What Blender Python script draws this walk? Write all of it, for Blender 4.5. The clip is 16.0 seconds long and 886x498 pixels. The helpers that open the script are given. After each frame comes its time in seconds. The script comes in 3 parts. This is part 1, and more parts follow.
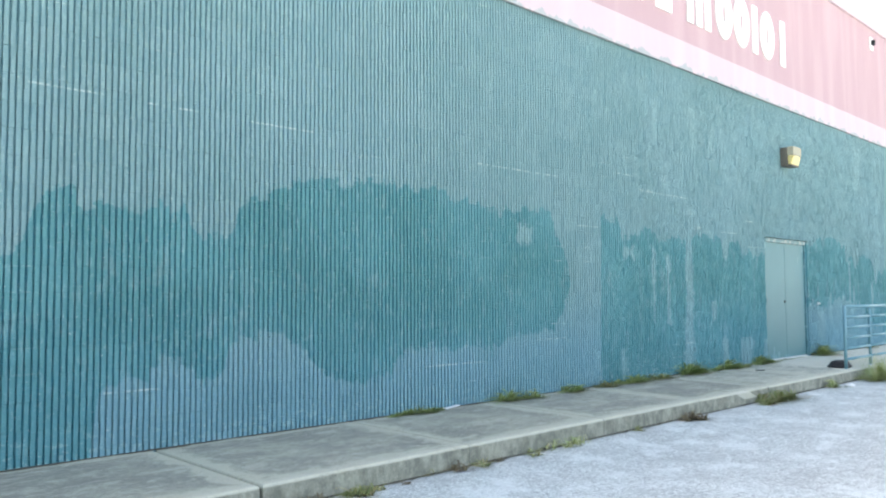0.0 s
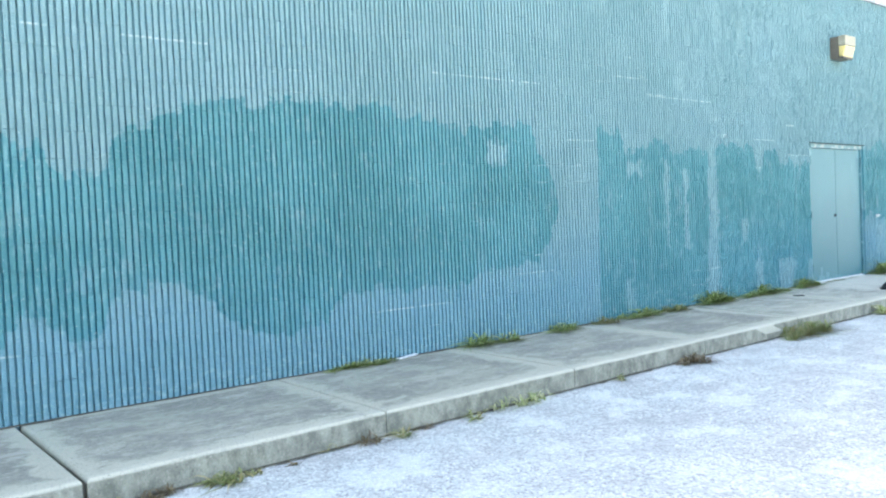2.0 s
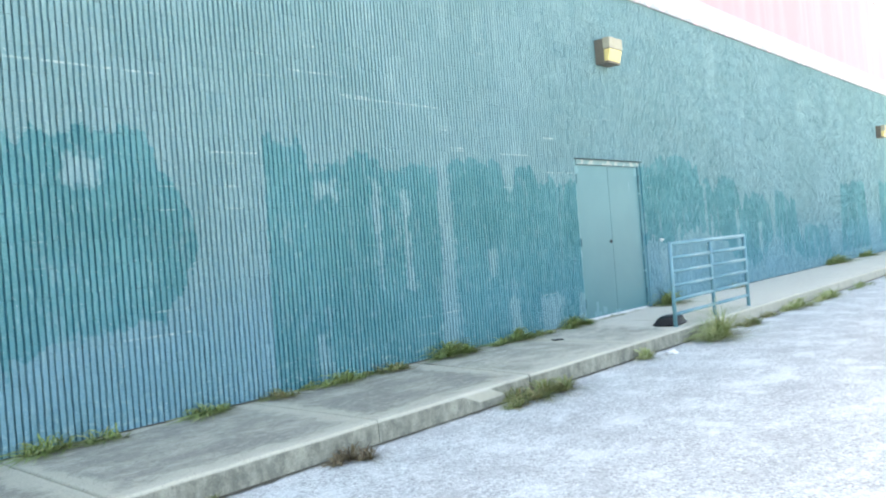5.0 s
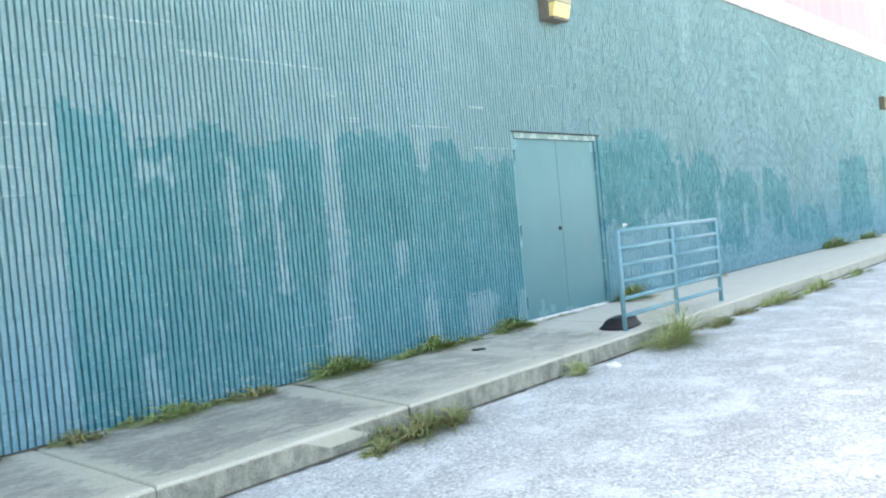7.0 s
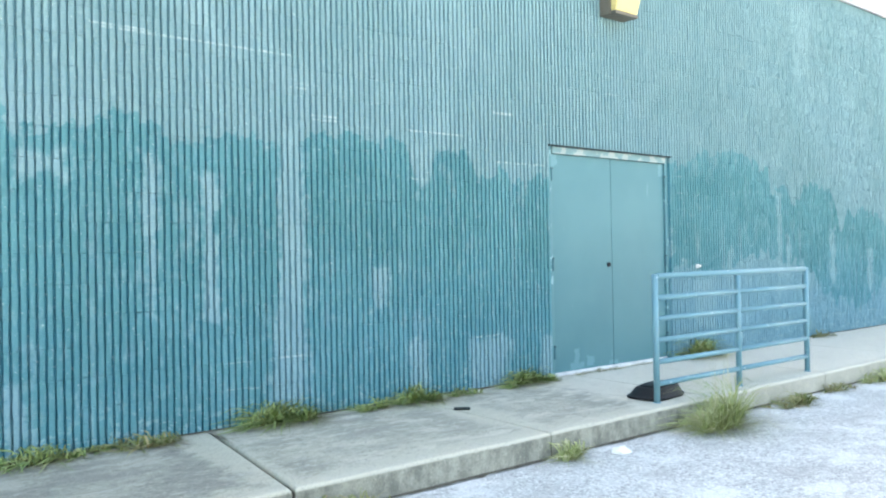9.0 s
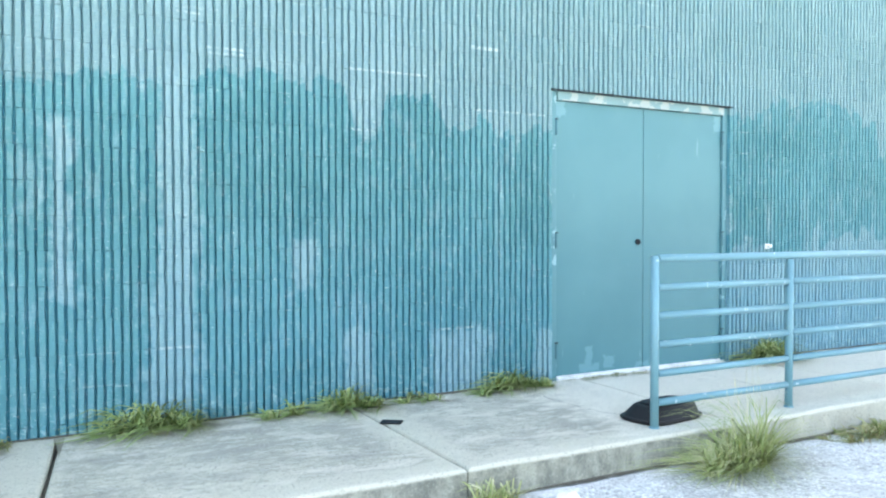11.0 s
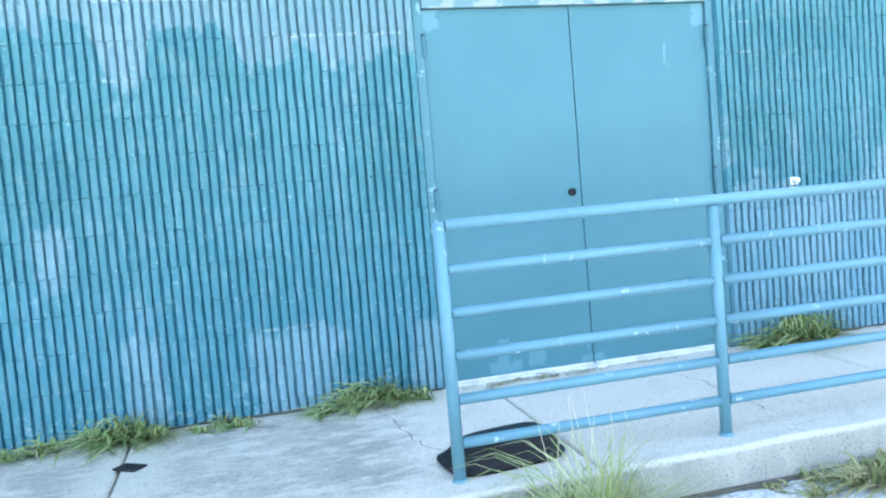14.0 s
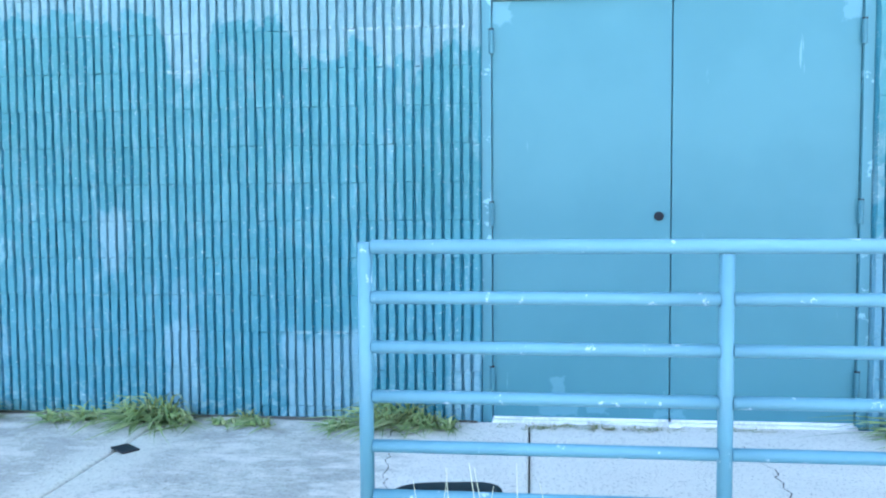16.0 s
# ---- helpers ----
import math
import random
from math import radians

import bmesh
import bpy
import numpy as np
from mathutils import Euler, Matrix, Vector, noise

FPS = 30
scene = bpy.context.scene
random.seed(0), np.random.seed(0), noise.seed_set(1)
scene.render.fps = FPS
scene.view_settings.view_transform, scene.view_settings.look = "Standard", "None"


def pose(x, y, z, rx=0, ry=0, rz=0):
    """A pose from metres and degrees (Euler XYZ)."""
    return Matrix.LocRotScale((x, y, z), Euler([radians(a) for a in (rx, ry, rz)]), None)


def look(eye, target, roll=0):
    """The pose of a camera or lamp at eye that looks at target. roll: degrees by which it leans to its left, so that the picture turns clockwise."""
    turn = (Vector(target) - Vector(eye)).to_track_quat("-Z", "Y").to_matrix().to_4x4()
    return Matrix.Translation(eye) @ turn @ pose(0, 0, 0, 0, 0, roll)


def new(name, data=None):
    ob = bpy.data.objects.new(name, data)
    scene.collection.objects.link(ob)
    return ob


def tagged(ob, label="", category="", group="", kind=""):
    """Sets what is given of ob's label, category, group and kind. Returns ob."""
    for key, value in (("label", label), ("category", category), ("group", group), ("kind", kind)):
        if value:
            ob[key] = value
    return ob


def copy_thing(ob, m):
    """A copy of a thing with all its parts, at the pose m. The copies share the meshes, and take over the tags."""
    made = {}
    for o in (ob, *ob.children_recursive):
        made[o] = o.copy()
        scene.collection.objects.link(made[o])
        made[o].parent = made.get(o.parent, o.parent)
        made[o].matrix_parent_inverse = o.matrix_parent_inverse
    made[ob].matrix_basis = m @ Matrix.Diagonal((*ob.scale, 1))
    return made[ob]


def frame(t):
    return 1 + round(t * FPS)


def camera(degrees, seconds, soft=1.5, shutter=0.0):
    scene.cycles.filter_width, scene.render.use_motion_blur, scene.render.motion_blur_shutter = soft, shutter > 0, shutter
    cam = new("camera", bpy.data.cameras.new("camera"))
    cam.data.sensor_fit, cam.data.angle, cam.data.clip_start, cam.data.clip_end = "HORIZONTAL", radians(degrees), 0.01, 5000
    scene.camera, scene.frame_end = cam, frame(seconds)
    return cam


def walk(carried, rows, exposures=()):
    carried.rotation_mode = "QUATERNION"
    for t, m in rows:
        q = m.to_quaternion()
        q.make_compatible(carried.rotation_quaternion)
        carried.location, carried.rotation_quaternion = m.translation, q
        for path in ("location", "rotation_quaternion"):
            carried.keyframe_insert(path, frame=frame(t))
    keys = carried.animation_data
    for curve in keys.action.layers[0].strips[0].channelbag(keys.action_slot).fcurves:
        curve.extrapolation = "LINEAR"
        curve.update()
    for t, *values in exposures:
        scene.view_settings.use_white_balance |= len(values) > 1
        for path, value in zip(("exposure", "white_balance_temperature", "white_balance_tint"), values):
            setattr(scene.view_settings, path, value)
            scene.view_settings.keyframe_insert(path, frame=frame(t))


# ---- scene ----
cam = camera(57.8, 16.0, soft=2.1)
PATH = [
    (0, (-14.554, -6.307, 1.253), (-13.15, -4.887, 1.369), -0.3),
    (0.5, (-14.176, -6.303, 1.34), (-12.871, -4.787, 1.379), -2.7),
    (1, (-13.75, -6.351, 1.314), (-12.609, -4.709, 1.343), 0.1),
    (1.5, (-13.316, -6.238, 1.281), (-12.248, -4.547, 1.262), 0.7),
    (2, (-12.801, -6.211, 1.323), (-11.533, -4.666, 1.251), -2.6),
    (2.5, (-12.237, -6.202, 1.265), (-10.947, -4.678, 1.154), -2.5),
    (3, (-11.75, -6.224, 1.257), (-10.427, -4.729, 1.146), -3.5),
    (3.5, (-11.222, -6.167, 1.23), (-9.789, -4.773, 1.169), -5.5),
    (4, (-10.732, -6.064, 1.231), (-9.349, -4.626, 1.093), -3.5),
    (4.5, (-10.175, -5.937, 1.243), (-8.688, -4.601, 1.166), -3.3),
    (5, (-9.653, -5.869, 1.224), (-8.145, -4.555, 1.218), -4.6),
    (7.5, (-7.193, -5.59, 1.196), (-5.723, -4.236, 1.118), -5.8),
    (8, (-6.711, -5.597, 1.186), (-5.335, -4.158, 1.004), -4.7),
    (8.5, (-6.227, -5.556, 1.238), (-4.898, -4.061, 1.223), -3.0),
    (11, (-3.77, -5.071, 1.205), (-2.806, -3.319, 1.158), -0.1),
    (11.5, (-3.258, -5.006, 1.179), (-2.281, -3.261, 1.15), -2.7),
    (12, (-2.814, -4.934, 1.182), (-1.997, -3.112, 1.062), -1.9),
    (12.5, (-2.362, -4.818, 1.209), (-1.603, -2.968, 1.185), -3.8),
    (13, (-1.925, -4.756, 1.179), (-1.365, -2.837, 1.115), -2.5),
    (13.5, (-1.512, -4.631, 1.146), (-0.982, -2.704, 1.082), -3.1),
    (14, (-1.077, -4.509, 1.148), (-0.589, -2.574, 1.016), -4.9),
    (14.5, (-0.628, -4.479, 1.141), (-0.47, -2.491, 1.0), -2.9),
    (15, (-0.262, -4.343, 1.111), (-0.194, -2.349, 0.971), -1.4),
    (15.5, (0.028, -4.238, 1.133), (-0.087, -2.242, 1.081), -2.9),
    (16, (0.253, -4.177, 1.181), (0.038, -2.192, 1.066), -0.4),
]
walk(cam, [(t, look(eye, target, roll)) for t, eye, target, roll in PATH], exposures=[(0, 2.24, 7900, 8), (0.5, 2.54, 8150, 8), (1, 2.6, 7950, 8), (1.5, 2.64, 8150, 8), (2, 2.63, 7450, 8), (2.5, 2.58, 7450, 8), (3.5, 2.55, 7850, 8), (5, 2.52, 7950, 8), (8, 2.55, 8000, 8), (11, 2.87, 7850, 9), (12.5, 2.84, 7100, 9), (14, 2.88, 6430, 9), (16, 2.84, 5920, 9)])

# ---- world, sun, exposure ----
world = bpy.data.worlds.new("World")
scene.world = world
world.use_nodes = True
wn = world.node_tree.nodes
sky = wn.new("ShaderNodeTexSky")
sky.sky_type, sky.sun_disc = 'NISHITA', False
SUN_EL, SUN_AZ = radians(48), radians(25)      # the sun stands behind the building
sky.sun_elevation, sky.sun_rotation = SUN_EL, SUN_AZ
sky.air_density, sky.dust_density, sky.ozone_density = 1.0, 2.5, 1.0
wn["Background"].inputs["Strength"].default_value = 0.15
world.node_tree.links.new(sky.outputs[0], wn["Background"].inputs[0])
sun = new("sun", bpy.data.lights.new("sun", 'SUN'))
sun.data.energy, sun.data.angle, sun.data.color = 3.5, radians(0.5), (1.0, 0.95, 0.88)
sun_from = Vector((math.sin(SUN_AZ) * math.cos(SUN_EL), math.cos(SUN_AZ) * math.cos(SUN_EL), math.sin(SUN_EL)))
sun.matrix_world = look(sun_from * 60, (0, 0, 0))


# ---- node helpers ----
class Mat:
    """A node material with short calls for the arithmetic of its colours."""

    def __init__(self, name, rough=0.8, metal=0.0, spec=0.3):
        self.m = bpy.data.materials.new(name)
        self.m.use_nodes = True
        self.t = self.m.node_tree
        self.b = self.t.nodes["Principled BSDF"]
        self.b.inputs["Roughness"].default_value = rough
        self.b.inputs["Metallic"].default_value = metal
        self.b.inputs["Specular IOR Level"].default_value = spec

    def put(self, sock, v):
        if isinstance(v, bpy.types.NodeSocket):
            self.t.links.new(v, sock)
        elif isinstance(v, (tuple, list)) and len(v) == 3 and sock.type == 'RGBA':
            sock.default_value = (*v, 1)
        else:
            sock.default_value = v

    def math(self, op, a, b=0.0, c=0.0):
        n = self.t.nodes.new("ShaderNodeMath")
        n.operation = op
        for s, v in zip(n.inputs, (a, b, c)):
            self.put(s, v)
        return n.outputs[0]

    def pos(self):
        return self.t.nodes.new("ShaderNodeNewGeometry").outputs["Position"]

    def obj(self):
        return self.t.nodes.new("ShaderNodeTexCoord").outputs["Object"]

    def random(self):
        return self.t.nodes.new("ShaderNodeObjectInfo").outputs["Random"]

    def island(self):
        return self.t.nodes.new("ShaderNodeNewGeometry").outputs["Random Per Island"]

    def split(self, v):
        n = self.t.nodes.new("ShaderNodeSeparateXYZ")
        self.put(n.inputs[0], v)
        return n.outputs

    def join(self, x, y, z):
        n = self.t.nodes.new("ShaderNodeCombineXYZ")
        for s, v in zip(n.inputs, (x, y, z)):
            self.put(s, v)
        return n.outputs[0]

    def scaled(self, v, s):
        n = self.t.nodes.new("ShaderNodeVectorMath")
        n.operation = 'MULTIPLY'
        self.put(n.inputs[0], v)
        n.inputs[1].default_value = s
        return n.outputs[0]

    def noise(self, v, scale, detail=3.0, rough=0.55):
        n = self.t.nodes.new("ShaderNodeTexNoise")
        self.put(n.inputs["Vector"], v)
        n.inputs["Scale"].default_value = scale
        n.inputs["Detail"].default_value = detail
        n.inputs["Roughness"].default_value = rough
        return n.outputs["Fac"]

    def voronoi(self, v, scale, out="Distance"):
        n = self.t.nodes.new("ShaderNodeTexVoronoi")
        self.put(n.inputs["Vector"], v)
        n.inputs["Scale"].default_value = scale
        return n.outputs[out]

    def step(self, v, lo, hi, a=0.0, b=1.0):
        n = self.t.nodes.new("ShaderNodeMapRange")
        n.interpolation_type = 'SMOOTHSTEP'
        for s, x in zip(n.inputs, (v, lo, hi, a, b)):
            self.put(s, x)
        return n.outputs[0]

    def mix(self, f, a, b, kind='MIX'):
        n = self.t.nodes.new("ShaderNodeMix")
        n.data_type, n.blend_type = 'RGBA', kind
        self.put(n.inputs[0], f)
        self.put(n.inputs[6], a)
        self.put(n.inputs[7], b)
        return n.outputs[2]

    def bump(self, h, strength, dist):
        n = self.t.nodes.new("ShaderNodeBump")
        n.inputs["Strength"].default_value = strength
        n.inputs["Distance"].default_value = dist
        self.put(n.inputs["Height"], h)
        self.t.links.new(n.outputs[0], self.b.inputs["Normal"])

    def done(self, col, rough=None):
        self.put(self.b.inputs["Base Color"], col)
        if rough is not None:
            self.put(self.b.inputs["Roughness"], rough)
        return self.m


def plain(name, col, rough=0.7, metal=0.0, spec=0.3, vary=0.12, scale=8.0):
    m = Mat(name, rough, metal, spec)
    n = m.noise(m.pos(), scale, 4)
    fine = m.noise(m.pos(), scale * 14, 2)
    c = m.mix(m.step(n, 0.3, 0.7, 0.0, vary), col, tuple(v * 0.45 for v in col))
    c = m.mix(m.step(fine, 0.45, 0.7, 0.0, vary), c, tuple(min(1, v * 1.4 + 0.02) for v in col))
    m.bump(fine, 0.15, 0.002)
    return m.done(c)


PITCH, BLOCK, COURSE, Z0 = 0.05, 0.4, 0.2, -0.11
X_LEFT, X_RIGHT = -18.0, 19.2
DOOR_W, DOOR_TOP = 1.95, 2.295
WALL_TOP = Z0 + 25 * COURSE
GROUND_Z = -0.18
WALK_Y = -1.6
WALK_RISE = 0.022      # the walkway climbs this much from its kerb to the wall


def slab_z(y):
    """The height of the walkway's surface."""
    return WALK_RISE * (y - WALK_Y) / -WALK_Y


# patches of darker paint on the wall, as (x, z) along their upper and lower edges
TOP_A = [(-18, 1.5), (-12.8, 1.56), (-12.64, 1.62), (-12.56, 1.92), (-12.45, 2.11), (-12.3, 2.08), (-12.22, 1.96), (-11.62, 1.97), (-11.36, 1.95), (-11.27, 1.77),
         (-10.91, 1.77), (-10.84, 2.08), (-10.38, 2.28), (-10.1, 2.38), (-9.66, 2.36), (-9.3, 2.43), (-8.37, 2.44), (-8.15, 2.35), (-7.54, 2.32), (-7.38, 2.23),
         (-6.97, 2.3), (-6.4, 2.34), (-6.31, 2.1), (-6.11, 1.84), (-5.97, 1.5), (-5.95, 1.2)]
LOW_A = [(-18, -0.4), (-12.14, -0.4), (-12.1, 0.37), (-12.03, 0.56), (-11.69, 0.6), (-11.5, 0.73), (-11.4, 0.73), (-11.16, 0.53), (-11.04, 0.62), (-10.92, 0.84),
         (-10.7, 0.9), (-10.47, 0.93), (-10.18, 0.82), (-10.06, 0.62), (-9.86, 0.46), (-9.51, 0.39), (-9.08, 0.47), (-8.82, 0.68), (-8.48, 0.71), (-8.19, 0.63),
         (-7.82, 0.69), (-7.51, 0.6), (-7.31, 0.75), (-6.32, 0.82), (-6.2, 1.02), (-6.03, 1.22), (-5.95, 1.45)]
TOP_B = [(-5.3, -0.5), (-5.27, 2.33), (-4.84, 2.32), (-4.7, 2.03), (-4.32, 2.1), (-4.2, 2.22), (-3.92, 2.17), (-3.84, 2.1), (-3.1, 2.14), (-3.0, 2.1),
         (-2.72, 2.2), (-2.3, 2.24), (-1.99, 2.2), (-1.72, 2.16), (-1.67, 1.93), (-1.47, 1.92), (-1.42, 2.17), (-1.08, 2.17), (-0.98, 2.08), (-0.95, 1.92),
         (-0.79, 1.92), (-0.66, 2.05), (-0.53, 1.92), (-0.33, 1.93), (0.0, 2.02)]
TOP_C = [(1.9, 2.2), (2.3, 2.24), (2.57, 2.37), (4.06, 2.4), (4.16, 1.95), (4.5, 2.08), (4.69, 1.75), (5.0, 2.1), (5.26, 2.17), (5.83, 1.98), (6.05, 1.4), (6.3, 1.86),
         (7.25, 1.7), (7.62, 1.5), (7.7, 0.8), (7.85, 0.8), (7.95, 1.86), (8.3, 1.8), (9.26, 1.6), (9.4, 0.9), (9.7, 0.6), (9.85, 1.02), (11.6, 1.02), (11.8, 0.25),
         (12.8, 0.2), (13.0, 2.04), (15.4, 2.1), (15.7, 0.2), (17.0, 0.2), (17.1, 2.1), (19.2, 2.1)]
LOW_C = [(1.9, 1.0), (2.32, 1.1), (3.0, 0.98), (3.63, 1.22), (4.1, 1.1), (5.2, 0.95), (5.5, 0.5), (6.5, 0.36), (7.2, 0.5), (7.48, 0.85), (7.98, 0.93), (8.4, 0.5),
         (8.7, 0.35), (9.0, 0.6), (9.7, 0.3), (11.8, 0.25), (13.0, 0.3), (19.2, 0.3)]
# pale runs and touch-ups: x from, x to, z from, z to
PALE = [(-3.56, -3.42, 0.8, 1.84), (-3.92, -3.86, 0.85, 1.95), (-2.94, -2.71, 0.9, 2.2), (-3.04, -2.71, -0.1, 0.95), (-1.04, -0.57, -0.1, 0.48), (-1.74, -1.54, 0.0, 0.53),
        (-2.08, -1.95, 0.82, 1.12), (-4.7, -4.45, 1.8, 1.93), (-1.65, -1.49, 1.75, 2.2), (-0.16, 0.0, 0.05, 0.42), (-4.76, -4.66, 0.1, 0.48)]
PALE_HIGH = [(-7.06, -6.74, 1.9, 2.12), (3.05, 3.2, 0.6, 1.25), (4.5, 4.62, 0.8, 1.4), (6.9, 7.05, 0.6, 1.2), (4.28, 4.38, 0.9, 1.95), (5.72, 5.86, 0.7, 1.5), (2.4, 2.8, 0.3, 0.9), (-3.62, -3.44, 2.84, 3.27),
             (-3.85, -3.72, 3.6, 4.2), (-2.75, -2.5, 3.6, 4.3), (-2.1, -1.95, 3.6, 4.0), (4.75, 5.2, 3.6, 4.55), (-7.52, -7.47, 3.5, 4.0), (9.9, 10.5, 3.4, 4.0)]
# chalky smears of mortar along the joints: x from, x to, z
SMEARS = [(-12.65, -12.06, 2.85), (-11.7, -11.25, 2.84), (-10.74, -10.06, 2.83), (-7.75, -6.2, 2.79), (-12.02, -11.56, 0.51), (-8.61, -7.6, 0.49), (-6.7, -6.1, 0.70),
          (-6.4, -6.1, 0.89), (-2.63, -2.36, 2.31), (-2.82, -2.63, 2.54), (-1.76, -1.1, 2.3), (-0.74, -0.5, 2.54), (-0.72, -0.08, 2.09), (-5.8, -5.3, 2.18),
          (-4.9, -4.2, 2.98), (-4.2, -2.9, 2.78), (-1.68, -1.48, 1.89), (-1.04, -0.72, 0.49), (-3.0, -2.72, 0.49), (-4.43, -4.28, 3.01), (-4.27, -3.88, 2.80), (-3.13, -2.81, 2.78), (-2.83, -2.57, 2.57), (-2.64, -2.36, 2.34), (-0.74, -0.48, 2.55), (-4.68, -4.54, 3.23)]


def wall_paint():
    """Teal masonry paint: a faded coat, darker retouched patches, pale runs, chalky dashes along the joints."""
    m = Mat("teal_block_paint", 0.92, 0.0, 0.05)
    p = m.pos()
    x, y, z = m.split(p)
    flat = m.join(x, 0.0, z)
    rib = m.math('FLOOR', m.math('DIVIDE', x, PITCH))
    ribn = m.noise(m.join(m.math('MULTIPLY', rib, 0.37), 0.0, m.math('MULTIPLY', z, 0.35)), 1.0, 3)
    big = m.noise(flat, 4.2, 5, 0.62)
    small = m.noise(flat, 13.0, 3, 0.6)
    warp = m.math('ADD', m.math('MULTIPLY', m.math('SUBTRACT', big, 0.5), 0.34),
                  m.math('ADD', m.math('MULTIPLY', m.math('SUBTRACT', ribn, 0.5), 0.30), m.math('MULTIPLY', m.math('SUBTRACT', small, 0.5), 0.24)))

    def edge_line(points):
        """The height of a patch's edge at each x, between the points given."""
        n = m.t.nodes.new("ShaderNodeValToRGB")
        x0, x1 = points[0][0], points[-1][0]
        m.put(n.inputs[0], m.math('DIVIDE', m.math('SUBTRACT', x, x0), x1 - x0))
        e = n.color_ramp.elements
        for k, (px, pz) in enumerate(points):
            at = (px - x0) / (x1 - x0)
            stop = e[0] if k == 0 else e[-1] if k == len(points) - 1 else e.new(at)
            stop.position = at
            stop.color = ((pz + 1) / 4,) * 3 + (1,)
        return m.math('SUBTRACT', m.math('MULTIPLY', n.outputs[0], 4.0), 1.0)

    def between(top, low, x0, x1):
        d = m.math('SUBTRACT', z, edge_line(top))
        if low:
            d = m.math('MAXIMUM', d, m.math('SUBTRACT', edge_line(low), z))
        side = m.math('SUBTRACT', m.math('ABSOLUTE', m.math('SUBTRACT', x, (x0 + x1) / 2)), (x1 - x0) / 2)
        return m.math('MAXIMUM', d, side)

    def region(boxes):
        d = None
        for x0, x1, z0, z1 in boxes:
            dx = m.math('SUBTRACT', m.math('ABSOLUTE', m.math('SUBTRACT', x, (x0 + x1) / 2)), (x1 - x0) / 2)
            dz = m.math('SUBTRACT', m.math('ABSOLUTE', m.math('SUBTRACT', z, (z0 + z1) / 2)), (z1 - z0) / 2)
            e = m.math('MAXIMUM', dx, dz)
            d = e if d is None else m.math('MINIMUM', d, e)
        return d
    # beyond the door the brush left upright strokes with gaps between them
    stroke = m.noise(m.scaled(p, (2.1, 0.0, 0.7)), 1.0, 4, 0.6)
    far = m.math('ADD', between(TOP_C, LOW_C, 1.9, 19.2), m.step(stroke, 0.45, 0.75, -0.04, 0.22))
    far = m.math('ADD', far, m.math('ADD', m.math('MULTIPLY', m.math('SUBTRACT', big, 0.5), 0.34), m.math('MULTIPLY', m.math('SUBTRACT', small, 0.5), 0.24)))
    gap = m.math('MULTIPLY', m.step(m.noise(m.scaled(p, (5.5, 0.0, 0.9)), 1.0, 3, 0.6), 0.54, 0.64), m.math('MULTIPLY', m.step(x, 1.9, 2.2), m.step(z, 1.35, 1.75, 1.0, 0.1)))
    near_d = m.math('MINIMUM', between(TOP_A, LOW_A, -18.5, -5.94), between(TOP_B, None, -5.3, 0.3))
    dark = m.step(m.math('MINIMUM', m.math('ADD', near_d, warp), far), -0.025, 0.02, 1.0, 0.0)
    dark = m.math('MULTIPLY', dark, m.math('SUBTRACT', m.step(x, 1.5, 2.0, 1.0, 0.95), m.math('MULTIPLY', gap, 0.7)))
    thin = m.step(m.noise(m.scaled(p, (1.0, 0.0, 0.7)), 3.4, 6, 0.68), 0.55, 0.68, 0.0, 0.65)
    pale = m.step(m.math('ADD', region(PALE + PALE_HIGH), m.math('MULTIPLY', warp, 0.8)), -0.05, 0.04, 1.0, 0.0)
    dark = m.math('MULTIPLY', m.math('MULTIPLY', dark, m.math('SUBTRACT', 1.0, thin)), m.math('SUBTRACT', 1.0, m.math('MULTIPLY', pale, 0.75)))
    # faded coat: seafoam above, bluer low down
    low = m.step(m.math('ADD', z, m.math('MULTIPLY', warp, 0.9)), 0.35, 1.5, 1.0, 0.0)
    cloud = m.noise(flat, 0.55, 4)
    coat = m.mix(m.step(cloud, 0.35, 0.65), C_COAT, C_COAT2)
    coat = m.mix(m.math('MULTIPLY', low, 0.75), coat, C_LOW)
    patch = m.mix(m.step(m.noise(flat, 1.1, 4), 0.35, 0.65), C_DARK, C_DARK2)
    patch = m.mix(m.math('MULTIPLY', low, m.step(x, -3.4, -1.6, 0.3, 0.5)), patch, C_DARKLOW)
    c = m.mix(dark, coat, patch)
    # runs of rain down the face, and dull blotches
    run = m.noise(m.scaled(p, (2.4, 0.0, 0.22)), 2.2, 4, 0.6)
    c = m.mix(m.step(run, 0.56, 0.78, 0.0, 0.32), c, C_PALE)
    c = m.mix(m.step(run, 0.44, 0.24, 0.0, 0.3), c, C_DARK)
    blot = m.noise(flat, 9.0, 4, 0.65)
    c = m.mix(m.step(blot, 0.57, 0.72, 0.0, 0.3), c, C_PALE)
    # each block took the paint a little differently
    row = m.math('FLOOR', m.math('DIVIDE', m.math('SUBTRACT', z, Z0), COURSE))
    odd = m.math('MULTIPLY', m.math('MODULO', m.math('ADD', row, 100.0), 2.0), 0.5)
    col = m.math('FLOOR', m.math('ADD', m.math('DIVIDE', x, BLOCK), odd))
    wnz = m.t.nodes.new("ShaderNodeTexWhiteNoise")
    m.put(wnz.inputs["Vector"], m.join(col, row, 3.0))
    c = m.mix(m.step(wnz.outputs["Value"], 0.0, 1.0, 0.0, 0.13), c, C_DARK)
    # chalky smears along the bed joints, broken rib by rib
    dash = m.step(region([(a, b, h - 0.008, h + 0.008) for a, b, h in SMEARS]), -0.003, 0.004, 1.0, 0.0)
